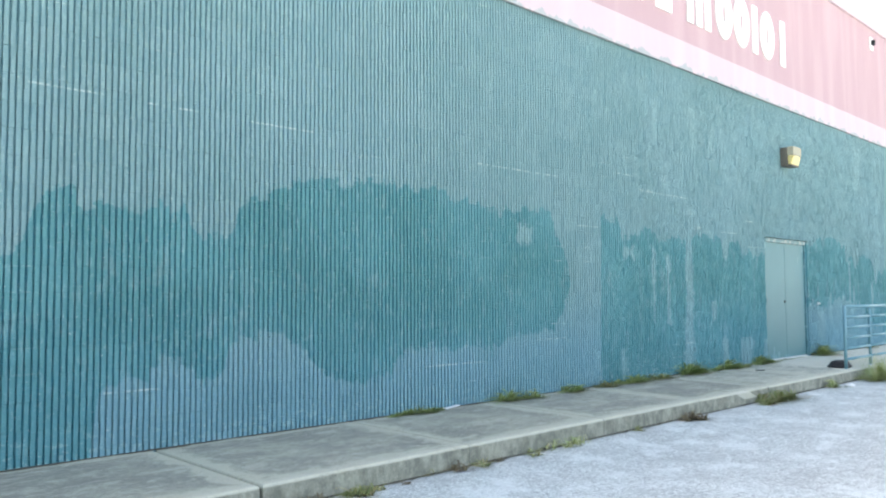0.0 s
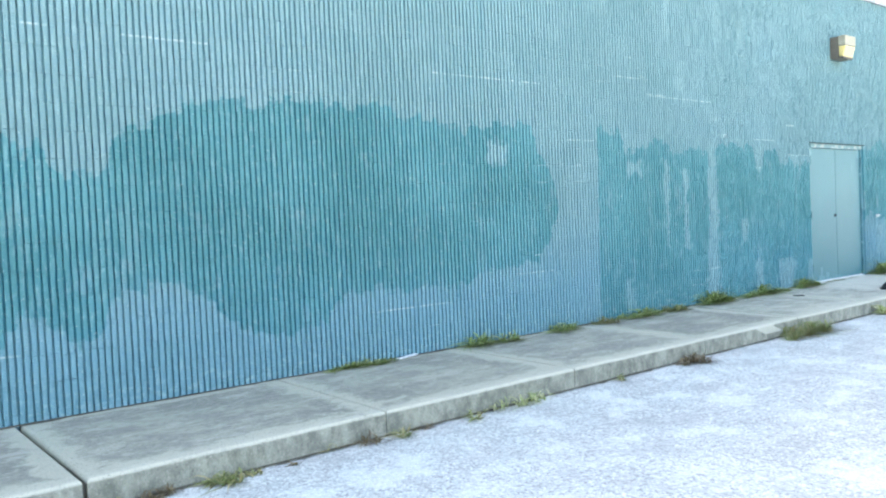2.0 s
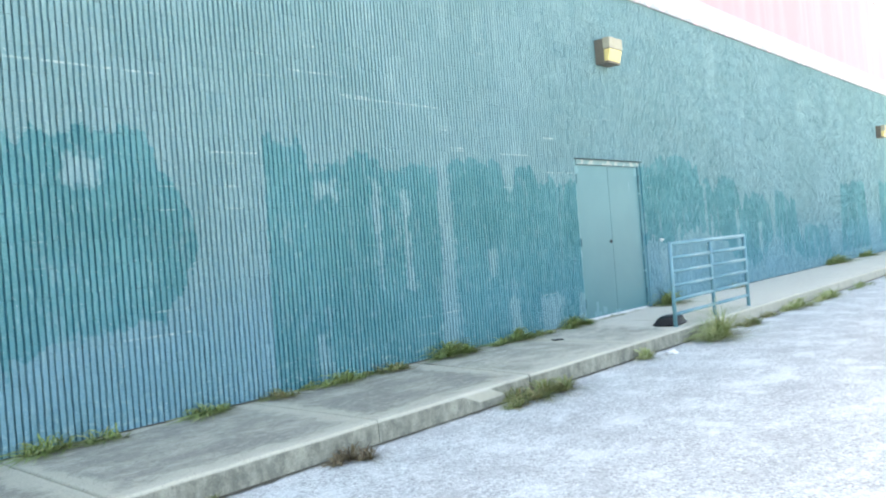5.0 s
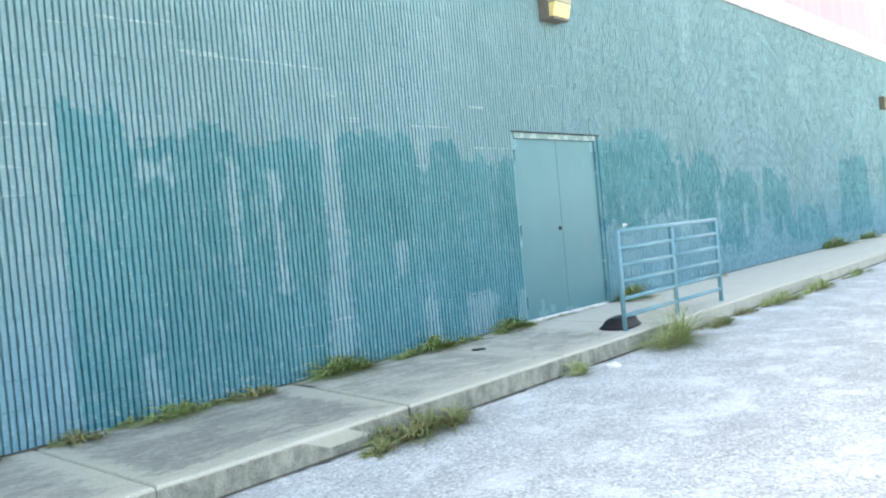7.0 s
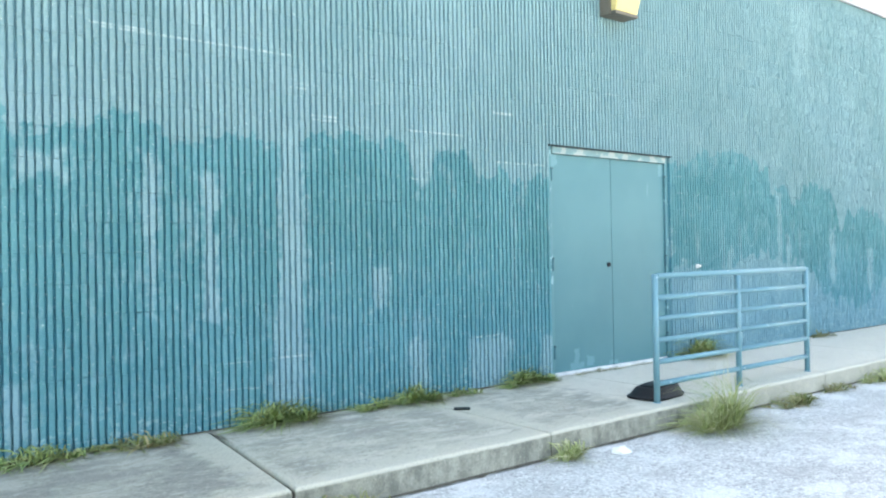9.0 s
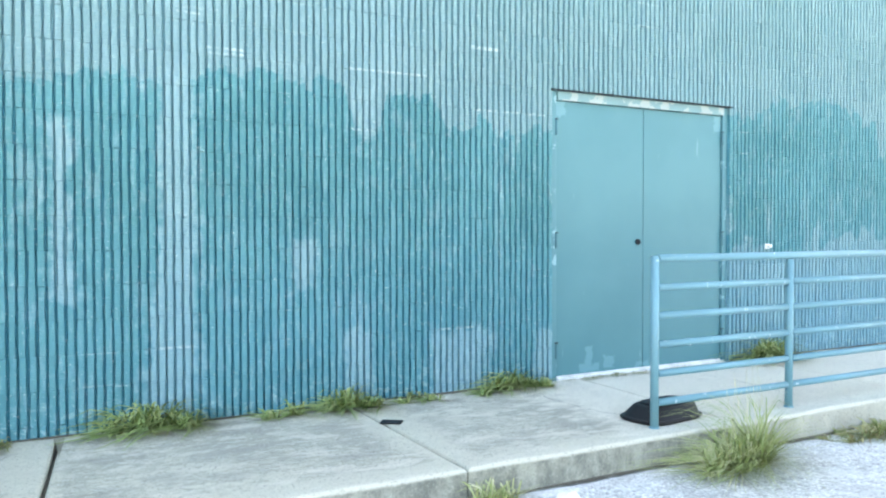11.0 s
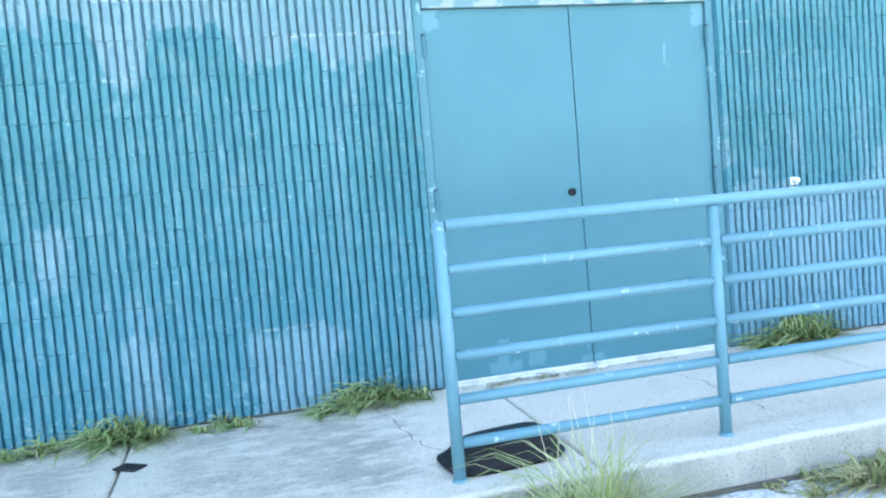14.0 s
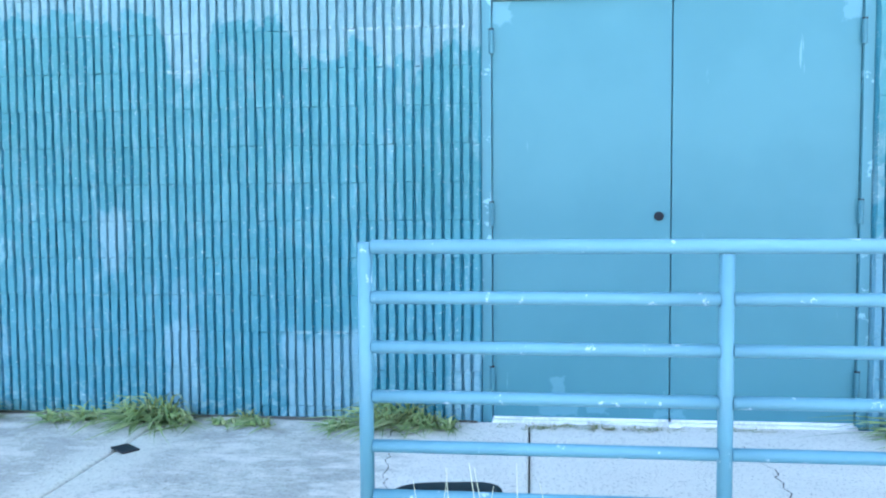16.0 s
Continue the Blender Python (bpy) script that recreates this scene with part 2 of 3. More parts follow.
    dash = m.math('MULTIPLY', dash, m.step(m.noise(m.scaled(p, (9.0, 0.0, 9.0)), 1.2, 4, 0.7), 0.38, 0.64))
    fz = m.math('FRACT', m.math('DIVIDE', m.math('SUBTRACT', z, Z0 - 0.02), COURSE))
    near = m.step(m.math('ABSOLUTE', m.math('SUBTRACT', fz, 0.1)), 0.03, 0.07, 1.0, 0.0)
    along = m.noise(m.join(m.math('MULTIPLY', x, 1.4), m.math('MULTIPLY', row, 5.3), 0.0), 1.2, 3, 0.6)
    dash = m.math('MAXIMUM', dash, m.math('MULTIPLY', near, m.step(along, 0.62, 0.7, 0.0, 0.55)))
    c = m.mix(m.math('MULTIPLY', dash, 0.6), c, C_CHALK)
    c = m.mix(m.math('MULTIPLY', pale, 0.3), c, C_PALE)
    # chalky splashes above the walkway
    splash = m.math('MULTIPLY', m.step(m.noise(m.scaled(p, (1.0, 0.0, 1.6)), 11.0, 4, 0.65), 0.53, 0.62), m.step(m.math('ADD', z, m.math('MULTIPLY', big, 0.3)), 0.2, 0.5, 0.6, 0.0))
    c = m.mix(splash, c, C_PALE)
    # worn rib faces, lighter in short upright patches
    wear = m.noise(m.scaled(p, (22.0, 0.0, 5.0)), 1.0, 4, 0.65)
    c = m.mix(m.step(wear, 0.52, 0.68, 0.0, 0.3), c, C_PALE)
    c = m.mix(m.step(wear, 0.42, 0.28, 0.0, 0.28), c, C_DARK)
    # the flutes' shade is put into the colour: darker, bluer tone inside the grooves
    c = m.mix(m.step(m.math('ADD', y, m.math('MULTIPLY', wear, 0.006)), 0.008, 0.013, 0.0, 0.6), c, m.mix(dark, C_FLUTE_SHADE2, C_FLUTE_SHADE))
    # chips and specks of bare, chalky block
    speck = m.noise(p, 34.0, 4, 0.7)
    c = m.mix(m.step(speck, 0.60, 0.72, 0.0, 0.5), c, C_CHALK)
    # split faces: short level nicks across the ribs
    nick = m.noise(m.scaled(p, (26.0, 26.0, 120.0)), 1.0, 3, 0.6)
    c = m.mix(m.step(nick, 0.42, 0.30, 0.0, 0.3), c, C_DARK)
    c = m.mix(m.step(nick, 0.60, 0.72, 0.0, 0.25), c, C_PALE)
    grit = m.noise(p, 160.0, 2)
    c = m.mix(m.step(grit, 0.5, 0.3, 0.0, 0.35), c, C_DARKLOW)
    m.bump(m.math('ADD', m.math('ADD', speck, m.math('MULTIPLY', nick, 0.8)), m.math('MULTIPLY', grit, 0.5)), 1.0, 0.010)
    return m.done(c)


C_COAT, C_COAT2 = (0.195, 0.322, 0.336), (0.22, 0.355, 0.38)
C_FLUTE_SHADE, C_FLUTE_SHADE2 = (0.025, 0.21, 0.29), (0.13, 0.30, 0.355)
C_LOW = (0.17, 0.345, 0.43)
C_DARK, C_DARK2, C_DARKLOW = (0.082, 0.236, 0.252), (0.112, 0.292, 0.315), (0.092, 0.288, 0.365)
C_PALE, C_CHALK = (0.33, 0.48, 0.51), (0.58, 0.66, 0.67)
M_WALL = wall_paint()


def concrete():
    m = Mat("worn_concrete", 0.9, 0.0, 0.2)
    p = m.pos()
    x, y, z = m.split(p)
    big = m.noise(p, 0.9, 5, 0.6)
    mid = m.noise(m.scaled(p, (1.0, 2.2, 1.0)), 4.5, 5, 0.65)
    fine = m.noise(p, 75.0, 4, 0.75)
    r = m.random()
    c = m.mix(m.step(big, 0.36, 0.62), (0.50, 0.478, 0.365), (0.31, 0.302, 0.235))
    c = m.mix(m.step(mid, 0.52, 0.64, 0.0, 0.75), c, (0.58, 0.545, 0.45))
    c = m.mix(m.step(r, 0.0, 1.0, 0.0, 0.2), c, (0.44, 0.43, 0.385))
    mott = m.noise(m.scaled(p, (1.0, 1.5, 1.0)), 17.0, 4, 0.7)
    c = m.mix(m.step(mott, 0.54, 0.62, 0.0, 0.6), c, (0.60, 0.57, 0.455))
    c = m.mix(m.step(mott, 0.46, 0.36, 0.0, 0.6), c, (0.21, 0.207, 0.175))
    # scuffed pale streaks and dark grime lying along the walk
    scuff = m.noise(m.scaled(p, (0.9, 1.9, 1.0)), 2.6, 7, 0.7)
    c = m.mix(m.step(scuff, 0.55, 0.61, 0.0, 0.65), c, (0.62, 0.58, 0.475))
    c = m.mix(m.step(scuff, 0.52, 0.40, 0.0, 0.55), c, (0.25, 0.24, 0.208))
    # the slabs' borders, along joints and wall, stay paler than their middles
    to_joint = m.math('MULTIPLY', m.math('ABSOLUTE', m.math('SUBTRACT', m.math('FRACT', m.math('DIVIDE', m.math('ADD', x, 31.46), 1.985)), 0.5)), 1.985)
    to_joint = m.math('SUBTRACT', 0.9925, m.math('MINIMUM', to_joint, 0.9925))
    to_edge = m.math('MINIMUM', m.math('MINIMUM', to_joint, m.math('MULTIPLY', y, -1.8)), m.math('MULTIPLY', m.math('SUBTRACT', y, WALK_Y), 0.8))
    border = m.step(m.math('ADD', to_edge, m.math('MULTIPLY', m.math('SUBTRACT', scuff, 0.5), 0.75)), 0.10, 0.19, 0.75, 0.0)
    c = m.mix(border, m.mix(m.step(x, -3.2, -3.9, 0.0, 0.35), c, (0.24, 0.235, 0.205)), (0.56, 0.535, 0.42))
    c = m.mix(m.step(m.math('ADD', x, mid), -3.4, -2.6, 0.0, 0.22), c, (0.58, 0.56, 0.48))
    # newer, paler slab from the door onwards
    c = m.mix(m.step(m.math('ADD', x, m.math('MULTIPLY', mid, 1.2)), -0.1, 0.35, 0.0, 0.85), c, (0.70, 0.655, 0.55))
    # worn pale lip along the kerb's edge; the face below is darker, unevenly so
    lip = m.step(m.math('ADD', y, m.math('MULTIPLY', m.math('SUBTRACT', mid, 0.5), 0.3)), WALK_Y + 0.03, WALK_Y + 0.12, 1.0, 0.0)
    c = m.mix(m.math('MULTIPLY', lip, 0.7), c, (0.58, 0.555, 0.455))
    blotch = m.noise(m.scaled(p, (3.4, 3.4, 2.0)), 2.2, 6, 0.7)
    c = m.mix(m.math('MULTIPLY', m.step(z, -0.012, -0.03), m.step(blotch, 0.34, 0.66, 0.95, 0.45)), c, m.mix(m.step(x, 0.0, 0.8), (0.17, 0.172, 0.145), (0.42, 0.40, 0.34)))
    c = m.mix(m.step(fine, 0.47, 0.33, 0.0, 0.6), c, (0.13, 0.127, 0.11))
    c = m.mix(m.step(fine, 0.57, 0.7, 0.0, 0.5), c, (0.68, 0.65, 0.57))
    # fresh break in the kerb's edge
    spall = m.math('MULTIPLY', m.step(m.math('ABSOLUTE', m.math('SUBTRACT', m.math('ADD', x, m.math('MULTIPLY', z, 2.5)), -4.52)), 0.17, 0.20, 1.0, 0.0),
                   m.math('MULTIPLY', m.step(y, WALK_Y + 0.025, WALK_Y + 0.04, 1.0, 0.0), m.step(z, -0.11, -0.10)))
    c = m.mix(m.math('MULTIPLY', spall, 0.8), c, (0.58, 0.55, 0.46))
    # hairline cracks
    v = m.t.nodes.new("ShaderNodeTexVoronoi")
    v.feature = 'DISTANCE_TO_EDGE'
    wob = m.t.nodes.new("ShaderNodeVectorMath")
    wob.operation = 'ADD'
    m.put(wob.inputs[0], p)
    m.put(wob.inputs[1], m.join(m.math('MULTIPLY', mid, 0.9), m.math('MULTIPLY', blotch, 0.7), 0.0))
    m.put(v.inputs["Vector"], wob.outputs[0])
    v.inputs["Scale"].default_value = 0.45
    crack = m.math('MULTIPLY', m.step(v.outputs["Distance"], 0.001, 0.0045, 1.0, 0.0), m.step(big, 0.5, 0.56))
    c = m.mix(m.math('MULTIPLY', crack, 0.22), c, (0.07, 0.068, 0.06))
    m.bump(m.math('ADD', fine, m.math('MULTIPLY', mid, 1.5)), 0.5, 0.006)
    return m.done(c)


def asphalt():
    """Old sun-bleached paving with pale stone chips standing out of the binder."""
    m = Mat("bleached_asphalt", 0.92, 0.0, 0.2)
    p = m.pos()
    flat = m.scaled(p, (1, 1, 0))
    big = m.noise(flat, 0.35, 5, 0.6)
    mid = m.noise(flat, 1.5, 6, 0.68)
    chip = m.voronoi(flat, 70.0)
    chipc = m.split(m.voronoi(flat, 70.0, "Color"))
    fine = m.noise(flat, 180.0, 2)
    c = m.mix(m.step(big, 0.35, 0.65), (0.50, 0.525, 0.497), (0.59, 0.615, 0.583))
    c = m.mix(m.step(mid, 0.50, 0.34, 0.0, 0.7), c, (0.42, 0.43, 0.41))
    c = m.mix(m.step(chipc[0], 0.5, 0.95, 0.0, 0.85), c, (0.78, 0.79, 0.76))
    c = m.mix(m.step(chipc[1], 0.68, 0.92, 0.0, 0.75), c, (0.26, 0.26, 0.255))
    c = m.mix(m.step(chip, 0.45, 0.75, 0.0, 0.3), c, (0.28, 0.28, 0.28))
    clot = m.noise(flat, 22.0, 4, 0.7)
    c = m.mix(m.step(clot, 0.54, 0.66, 0.0, 0.6), c, (0.77, 0.785, 0.755))
    c = m.mix(m.step(clot, 0.45, 0.33, 0.0, 0.65), c, (0.38, 0.385, 0.37))
    streak = m.noise(m.scaled(p, (0.7, 2.2, 0.0)), 2.2, 7, 0.75)
    c = m.mix(m.step(streak, 0.56, 0.68, 0.0, 0.55), c, (0.75, 0.765, 0.735))
    c = m.mix(m.step(streak, 0.44, 0.32, 0.0, 0.45), c, (0.36, 0.36, 0.35))
    # a thin pale crust is left in flakes; where it has gone the surface is greyer
    crust = m.noise(flat, 2.0, 7, 0.66)
    c = m.mix(m.step(crust, 0.51, 0.62, 0.0, 0.5), c, (0.76, 0.775, 0.745))
    c = m.mix(m.step(crust, 0.48, 0.37, 0.0, 0.4), c, (0.37, 0.378, 0.365))
    m.bump(m.math('ADD', m.math('MULTIPLY', chip, -1.0), m.math('MULTIPLY', fine, 0.3)), 0.7, 0.006)
    return m.done(c)


def chipped_paint(name, col, under, amount=0.66, rough=0.42, scale=22.0):
    m = Mat(name, rough, 0.0, 0.45)
    p = m.pos()
    n = m.noise(p, scale, 4, 0.62)
    soft = m.noise(p, 3.0, 4)
    c = m.mix(m.step(soft, 0.35, 0.7, 0.0, 0.3), col, tuple(v * 0.72 for v in col))
    c = m.mix(m.step(n, amount, amount + 0.05), c, under)
    m.bump(m.noise(p, 60.0, 3), 0.12, 0.003)
    return m.done(c)


def door_paint():
    m = Mat("teal_door_paint", 0.45, 0.0, 0.4)
    p = m.pos()
    x, y, z = m.split(p)
    soft = m.noise(p, 1.6, 4)
    c = m.mix(m.step(soft, 0.35, 0.65), (0.060, 0.195, 0.227), (0.069, 0.21, 0.242))
    c = m.mix(m.step(m.noise(m.scaled(p, (6, 0, 0.6)), 4.0, 4), 0.68, 0.74, 0.0, 0.35), c, (0.30, 0.52, 0.56))
    # touch-ups near the foot and scraped upper corners
    dabs = None
    for x0, x1, z0, z1 in ((0.36, 0.43, 0.08, 0.26), (0.55, 0.66, 0.06, 0.17), (0.30, 0.50, 0.05, 0.12), (0.05, 0.16, 2.10, 2.25), (1.80, 1.92, 2.08, 2.25), (0.9, 1.05, 0.05, 0.10)):
        dx = m.math('SUBTRACT', m.math('ABSOLUTE', m.math('SUBTRACT', x, (x0 + x1) / 2)), (x1 - x0) / 2)
        dz = m.math('SUBTRACT', m.math('ABSOLUTE', m.math('SUBTRACT', z, (z0 + z1) / 2)), (z1 - z0) / 2)
        e = m.math('MAXIMUM', dx, dz)
        dabs = e if dabs is None else m.math('MINIMUM', dabs, e)
    rag = m.math('MULTIPLY', m.math('SUBTRACT', m.noise(p, 25.0, 3), 0.5), 0.08)
    c = m.mix(m.step(m.math('ADD', dabs, rag), -0.012, 0.006, 0.45, 0.0), c, (0.17, 0.36, 0.42))
    m.bump(m.noise(p, 40.0, 3), 0.1, 0.002)
    return m.done(c)


def stucco(name, col, col2, overspray=0.0):
    m = Mat(name, 0.88, 0.0, 0.2)
    p = m.pos()
    run = m.noise(m.scaled(p, (1.6, 1.6, 0.15)), 1.5, 5)
    n = m.noise(p, 70.0, 3)
    c = m.mix(m.step(run, 0.4, 0.7), col, col2)
    c = m.mix(m.step(n, 0.55, 0.75, 0.0, 0.12), c, (0.95, 0.9, 0.9))
    if overspray:      # ragged dabs of the wall's paint along the lower edge
        x, y, z = m.split(p)
        dab = m.math('ADD', z, m.math('MULTIPLY', m.noise(m.scaled(p, (3.0, 0.0, 0.4)), 1.0, 4, 0.65), -0.55))
        c = m.mix(m.step(dab, 4.59, 4.62, overspray, 0.0), c, (0.2, 0.33, 0.345))
    m.bump(n, 0.4, 0.006)
    return m.done(c)


def leaf_mat(name, a, b, c3):
    m = Mat(name, 0.55, 0.0, 0.3)
    r = m.island()
    c = m.mix(m.step(r, 0.1, 0.7), a, b)
    c = m.mix(m.step(r, 0.75, 0.95), c, c3)
    z = m.noise(m.pos(), 9.0, 3)
    c = m.mix(m.step(z, 0.4, 0.7, 0.0, 0.45), c, c3)
    m.b.inputs["Subsurface Weight"].default_value = 0.0
    return m.done(c)


M_CONC = concrete()
M_ASPH = asphalt()
M_RAIL = chipped_paint("blue_rail_paint", (0.145, 0.315, 0.37), (0.46, 0.58, 0.63), 0.63, 0.42, 15.0)
M_FRAME = chipped_paint("door_frame_paint", (0.078, 0.225, 0.26), (0.22, 0.40, 0.45), 0.58, 0.5, 9.0)
M_HEAD = chipped_paint("scraped_header_paint", (0.16, 0.29, 0.305), (0.31, 0.38, 0.38), 0.5, 0.6, 7.0)
M_DOOR = door_paint()
M_HINGE = plain("painted_hinge", (0.065, 0.185, 0.215), 0.5)
M_PINK = stucco("pink_stucco", (0.455, 0.315, 0.345), (0.50, 0.36, 0.39))
M_LEDGE = stucco("pale_pink_ledge", (0.55, 0.445, 0.49), (0.59, 0.485, 0.53), 0.55)
M_WHITE = plain("white_sign_paint", (0.85, 0.84, 0.82), 0.6, vary=0.05)
M_SILL = plain("white_threshold_paint", (0.80, 0.80, 0.77), 0.7, vary=0.55, scale=9)
M_BLACK = plain("black_rubber", (0.014, 0.014, 0.017), 0.5, vary=0.25, scale=12)
M_DARK = plain("dark_steel", (0.025, 0.028, 0.032), 0.7, 0.0, 0.1)
M_BRONZE = plain("weathered_bronze_housing", (0.16, 0.145, 0.12), 0.6, 0.2, vary=0.3)
M_HOOD = plain("pale_weathered_plastic", (0.40, 0.375, 0.29), 0.6, vary=0.3)
M_LENS = plain("yellowed_lens", (0.74, 0.60, 0.26), 0.3, vary=0.12)
M_ROOF = plain("roof_gravel", (0.35, 0.34, 0.32), 0.9, vary=0.3)
M_SOIL = plain("dusty_soil", (0.11, 0.10, 0.078), 0.95, vary=0.4, scale=20)
M_GRASS = leaf_mat("green_weed", (0.14, 0.215, 0.07), (0.28, 0.37, 0.12), (0.42, 0.43, 0.20))
M_DRY = leaf_mat("dry_weed", (0.17, 0.135, 0.075), (0.24, 0.19, 0.11), (0.12, 0.09, 0.06))
M_OLIVE = leaf_mat("olive_weed", (0.15, 0.19, 0.065), (0.24, 0.27, 0.10), (0.40, 0.33, 0.17))
M_FOUNT = leaf_mat("pale_fountain_grass", (0.25, 0.32, 0.10), (0.36, 0.41, 0.16), (0.58, 0.55, 0.34))
M_STALK = plain("straw_stalk", (0.62, 0.58, 0.38), 0.7)


# ---- mesh helpers ----
def mesh_ob(name, bm, mat, parent=None, smooth=False):
    me = bpy.data.meshes.new(name)
    bm.to_mesh(me)
    bm.free()
    me.materials.append(mat)
    if smooth:
        for f in me.polygons:
            f.use_smooth = True
    ob = new(name, me)
    if parent:
        ob.parent = parent
    return ob


def part(name, bm, material, parent, label="", smooth=False):
    ob = mesh_ob(name, bm, material, parent, smooth)
    if label:
        ob["label"] = label
    return ob


def box(x0, x1, y0, y1, z0, z1, bevel=0.0, segs=2, bm=None):
    b = bmesh.new()
    bmesh.ops.create_cube(b, size=1.0)
    for v in b.verts:
        v.co = ((x0 + x1) / 2 + v.co.x * (x1 - x0), (y0 + y1) / 2 + v.co.y * (y1 - y0), (z0 + z1) / 2 + v.co.z * (z1 - z0))
    if bevel:
        bmesh.ops.bevel(b, geom=list(b.edges), offset=bevel, segments=segs, affect='EDGES', profile=0.6)
    if bm is None:
        return b
    tmp = bpy.data.meshes.new("tmp")
    b.to_mesh(tmp)
    b.free()
    bm.from_mesh(tmp)
    bpy.data.meshes.remove(tmp)
    return bm


def tube(a, b, r, n=14, r2=None):
    a, b = Vector(a), Vector(b)
    bm = bmesh.new()
    d = b - a
    bmesh.ops.create_cone(bm, cap_ends=True, segments=n, radius1=r, radius2=r if r2 is None else r2, depth=d.length)
    bmesh.ops.transform(bm, matrix=Matrix.Translation((a + b) / 2) @ d.to_track_quat('Z', 'Y').to_matrix().to_4x4(), verts=bm.verts)
    return bm


def empty(name, at=(0, 0, 0)):
    ob = new(name)
    ob.location = at
    return ob


# ---- ground and pavement ----
bm = bmesh.new()
xs = sorted({-1500, -400, -120, -60, *range(-40, 61, 2), 120, 400, 1500})
ys = sorted({-1500, -400, -120, -60, *range(-40, 41, 2), 120, 400, 1500})
grid = [[bm.verts.new((x, y, GROUND_Z + (0.012 * noise.noise((x * 0.3, y * 0.3, 0)) if -18 < y < -2 and abs(x) < 35 else 0))) for y in ys] for x in xs]
for i in range(len(xs) - 1):
    for j in range(len(ys) - 1):
        bm.faces.new((grid[i][j], grid[i + 1][j], grid[i + 1][j + 1], grid[i][j + 1]))
ground = tagged(mesh_ob("ground", bm, M_ASPH, smooth=True), "pale sun-bleached asphalt lot with exposed stone chips", "ground", kind="structure")

bm = box(X_LEFT, X_RIGHT, WALK_Y + 0.03, -0.001, GROUND_Z - 0.1, -0.03)
pavement = tagged(mesh_ob("pavement", bm, M_SOIL), "raised weathered concrete walkway with a kerb edge along the wall", "pavement", kind="structure")
joints = [-17.6, -15.6, -13.6, -11.61, -9.6, -7.62, -5.62, -3.66, -1.72, 0.25, 2.2, 4.2, 6.2, 8.2, 10.2, 12.2, 14.2, 16.2, 18.2, X_RIGHT]
GAPS = {-11.61: 0.013, -3.66: 0.011, -7.62: 0.005, -1.72: 0.004}      # half widths of the joints that have opened
for a, b in zip(joints, joints[1:]):
    ga, gb = GAPS.get(a, 0.0035), GAPS.get(b, 0.0035)
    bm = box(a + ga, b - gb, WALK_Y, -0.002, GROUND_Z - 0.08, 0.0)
    bmesh.ops.subdivide_edges(bm, edges=[e for e in bm.edges if abs(e.verts[0].co.x - e.verts[1].co.x) > 0.5], cuts=14, use_grid_fill=True)
    top_edges = [e for e in bm.edges if all(v.co.z > -0.001 for v in e.verts) and (all(v.co.y < WALK_Y + 0.001 for v in e.verts) or all(abs(v.co.x - a - ga) < 1e-4 for v in e.verts) or all(abs(v.co.x - b + gb) < 1e-4 for v in e.verts))]
    bmesh.ops.bevel(bm, geom=top_edges, offset=0.022, segments=3, affect='EDGES', profile=0.5)
    for v in bm.verts:
        if v.co.y < WALK_Y + 0.03:
            n = noise.noise((v.co.x * 3.1, v.co.z * 8, 2.0))
            v.co.y += 0.012 * n
            if v.co.z > -0.05:
                v.co.z += 0.006 * n
    for v in bm.verts:
        for at, edge in ((a, v.co.x - a < 0.06), (b, b - v.co.x < 0.06)):
            if at == -3.66 and edge:      # this joint runs askew
                v.co.x += 0.164 + 0.2 * v.co.y / 1.6
    for v in bm.verts:
        if v.co.z > -0.06:
            v.co.z += slab_z(v.co.y)
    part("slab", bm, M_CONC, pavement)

# ---- the building ----
wall_front = tagged(empty("wall_front"), "teal painted fluted concrete block wall with darker patches", "wall", kind="structure")
bm = bmesh.new()
D0, D1 = 0.03, 0.30
box(X_LEFT, 0.0, D0, D1, -0.4, WALL_TOP, bm=bm)
box(DOOR_W, X_RIGHT, D0, D1, -0.4, WALL_TOP, bm=bm)
box(0.0, DOOR_W, D0, D1, DOOR_TOP, WALL_TOP, bm=bm)
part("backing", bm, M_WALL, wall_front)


def block_mesh(n, seed):
    """The face of a fluted block, n ribs wide: split, ragged ribs between narrow tapered grooves."""
    r = random.Random(seed)
    zs = (0.0, 0.004, 0.07, 0.135, COURSE - 0.004, COURSE)
    G = 0.026
    verts, faces = [], []
    prof = [(0.0, G)]
    for i in range(n):
        o = i * PITCH
        prof += [(o + 0.0055, G), (o + 0.0095, 0.0), (o + 0.0405, 0.0), (o + 0.0445, G)]
    prof.append((n * PITCH, G))
    lean = [r.uniform(-0.0026, 0.0026) for _ in prof]
    for k, z in enumerate(zs):
        edge = k in (0, len(zs) - 1)
        for j, (x, y) in enumerate(prof):
            face = y == 0.0
            jx = 0 if j in (0, len(prof) - 1) else lean[j] + r.uniform(-0.0022, 0.0022)
            jy = (r.uniform(-0.004, 0.0045) if face else 0.0) + (0.003 if edge and face else 0.0)
            verts.append((x + jx, y + jy, z))
    w = len(prof)
    for k in range(len(zs) - 1):
        for j in range(w - 1):
            faces.append((k * w + j, k * w + j + 1, (k + 1) * w + j + 1, (k + 1) * w + j))
    return verts, faces


VARIANTS = 9
shapes, shared = {}, {}
for n in range(1, 9):
    for s in range(VARIANTS):
        shapes[n, s] = block_mesh(n, 100 * n + s)


def shared_block(n, s):
    if (n, s) not in shared:
        me = bpy.data.meshes.new("block")
        me.from_pydata(shapes[n, s][0], [], shapes[n, s][1])
        me.materials.append(M_WALL)
        shared[n, s] = me
    return shared[n, s]


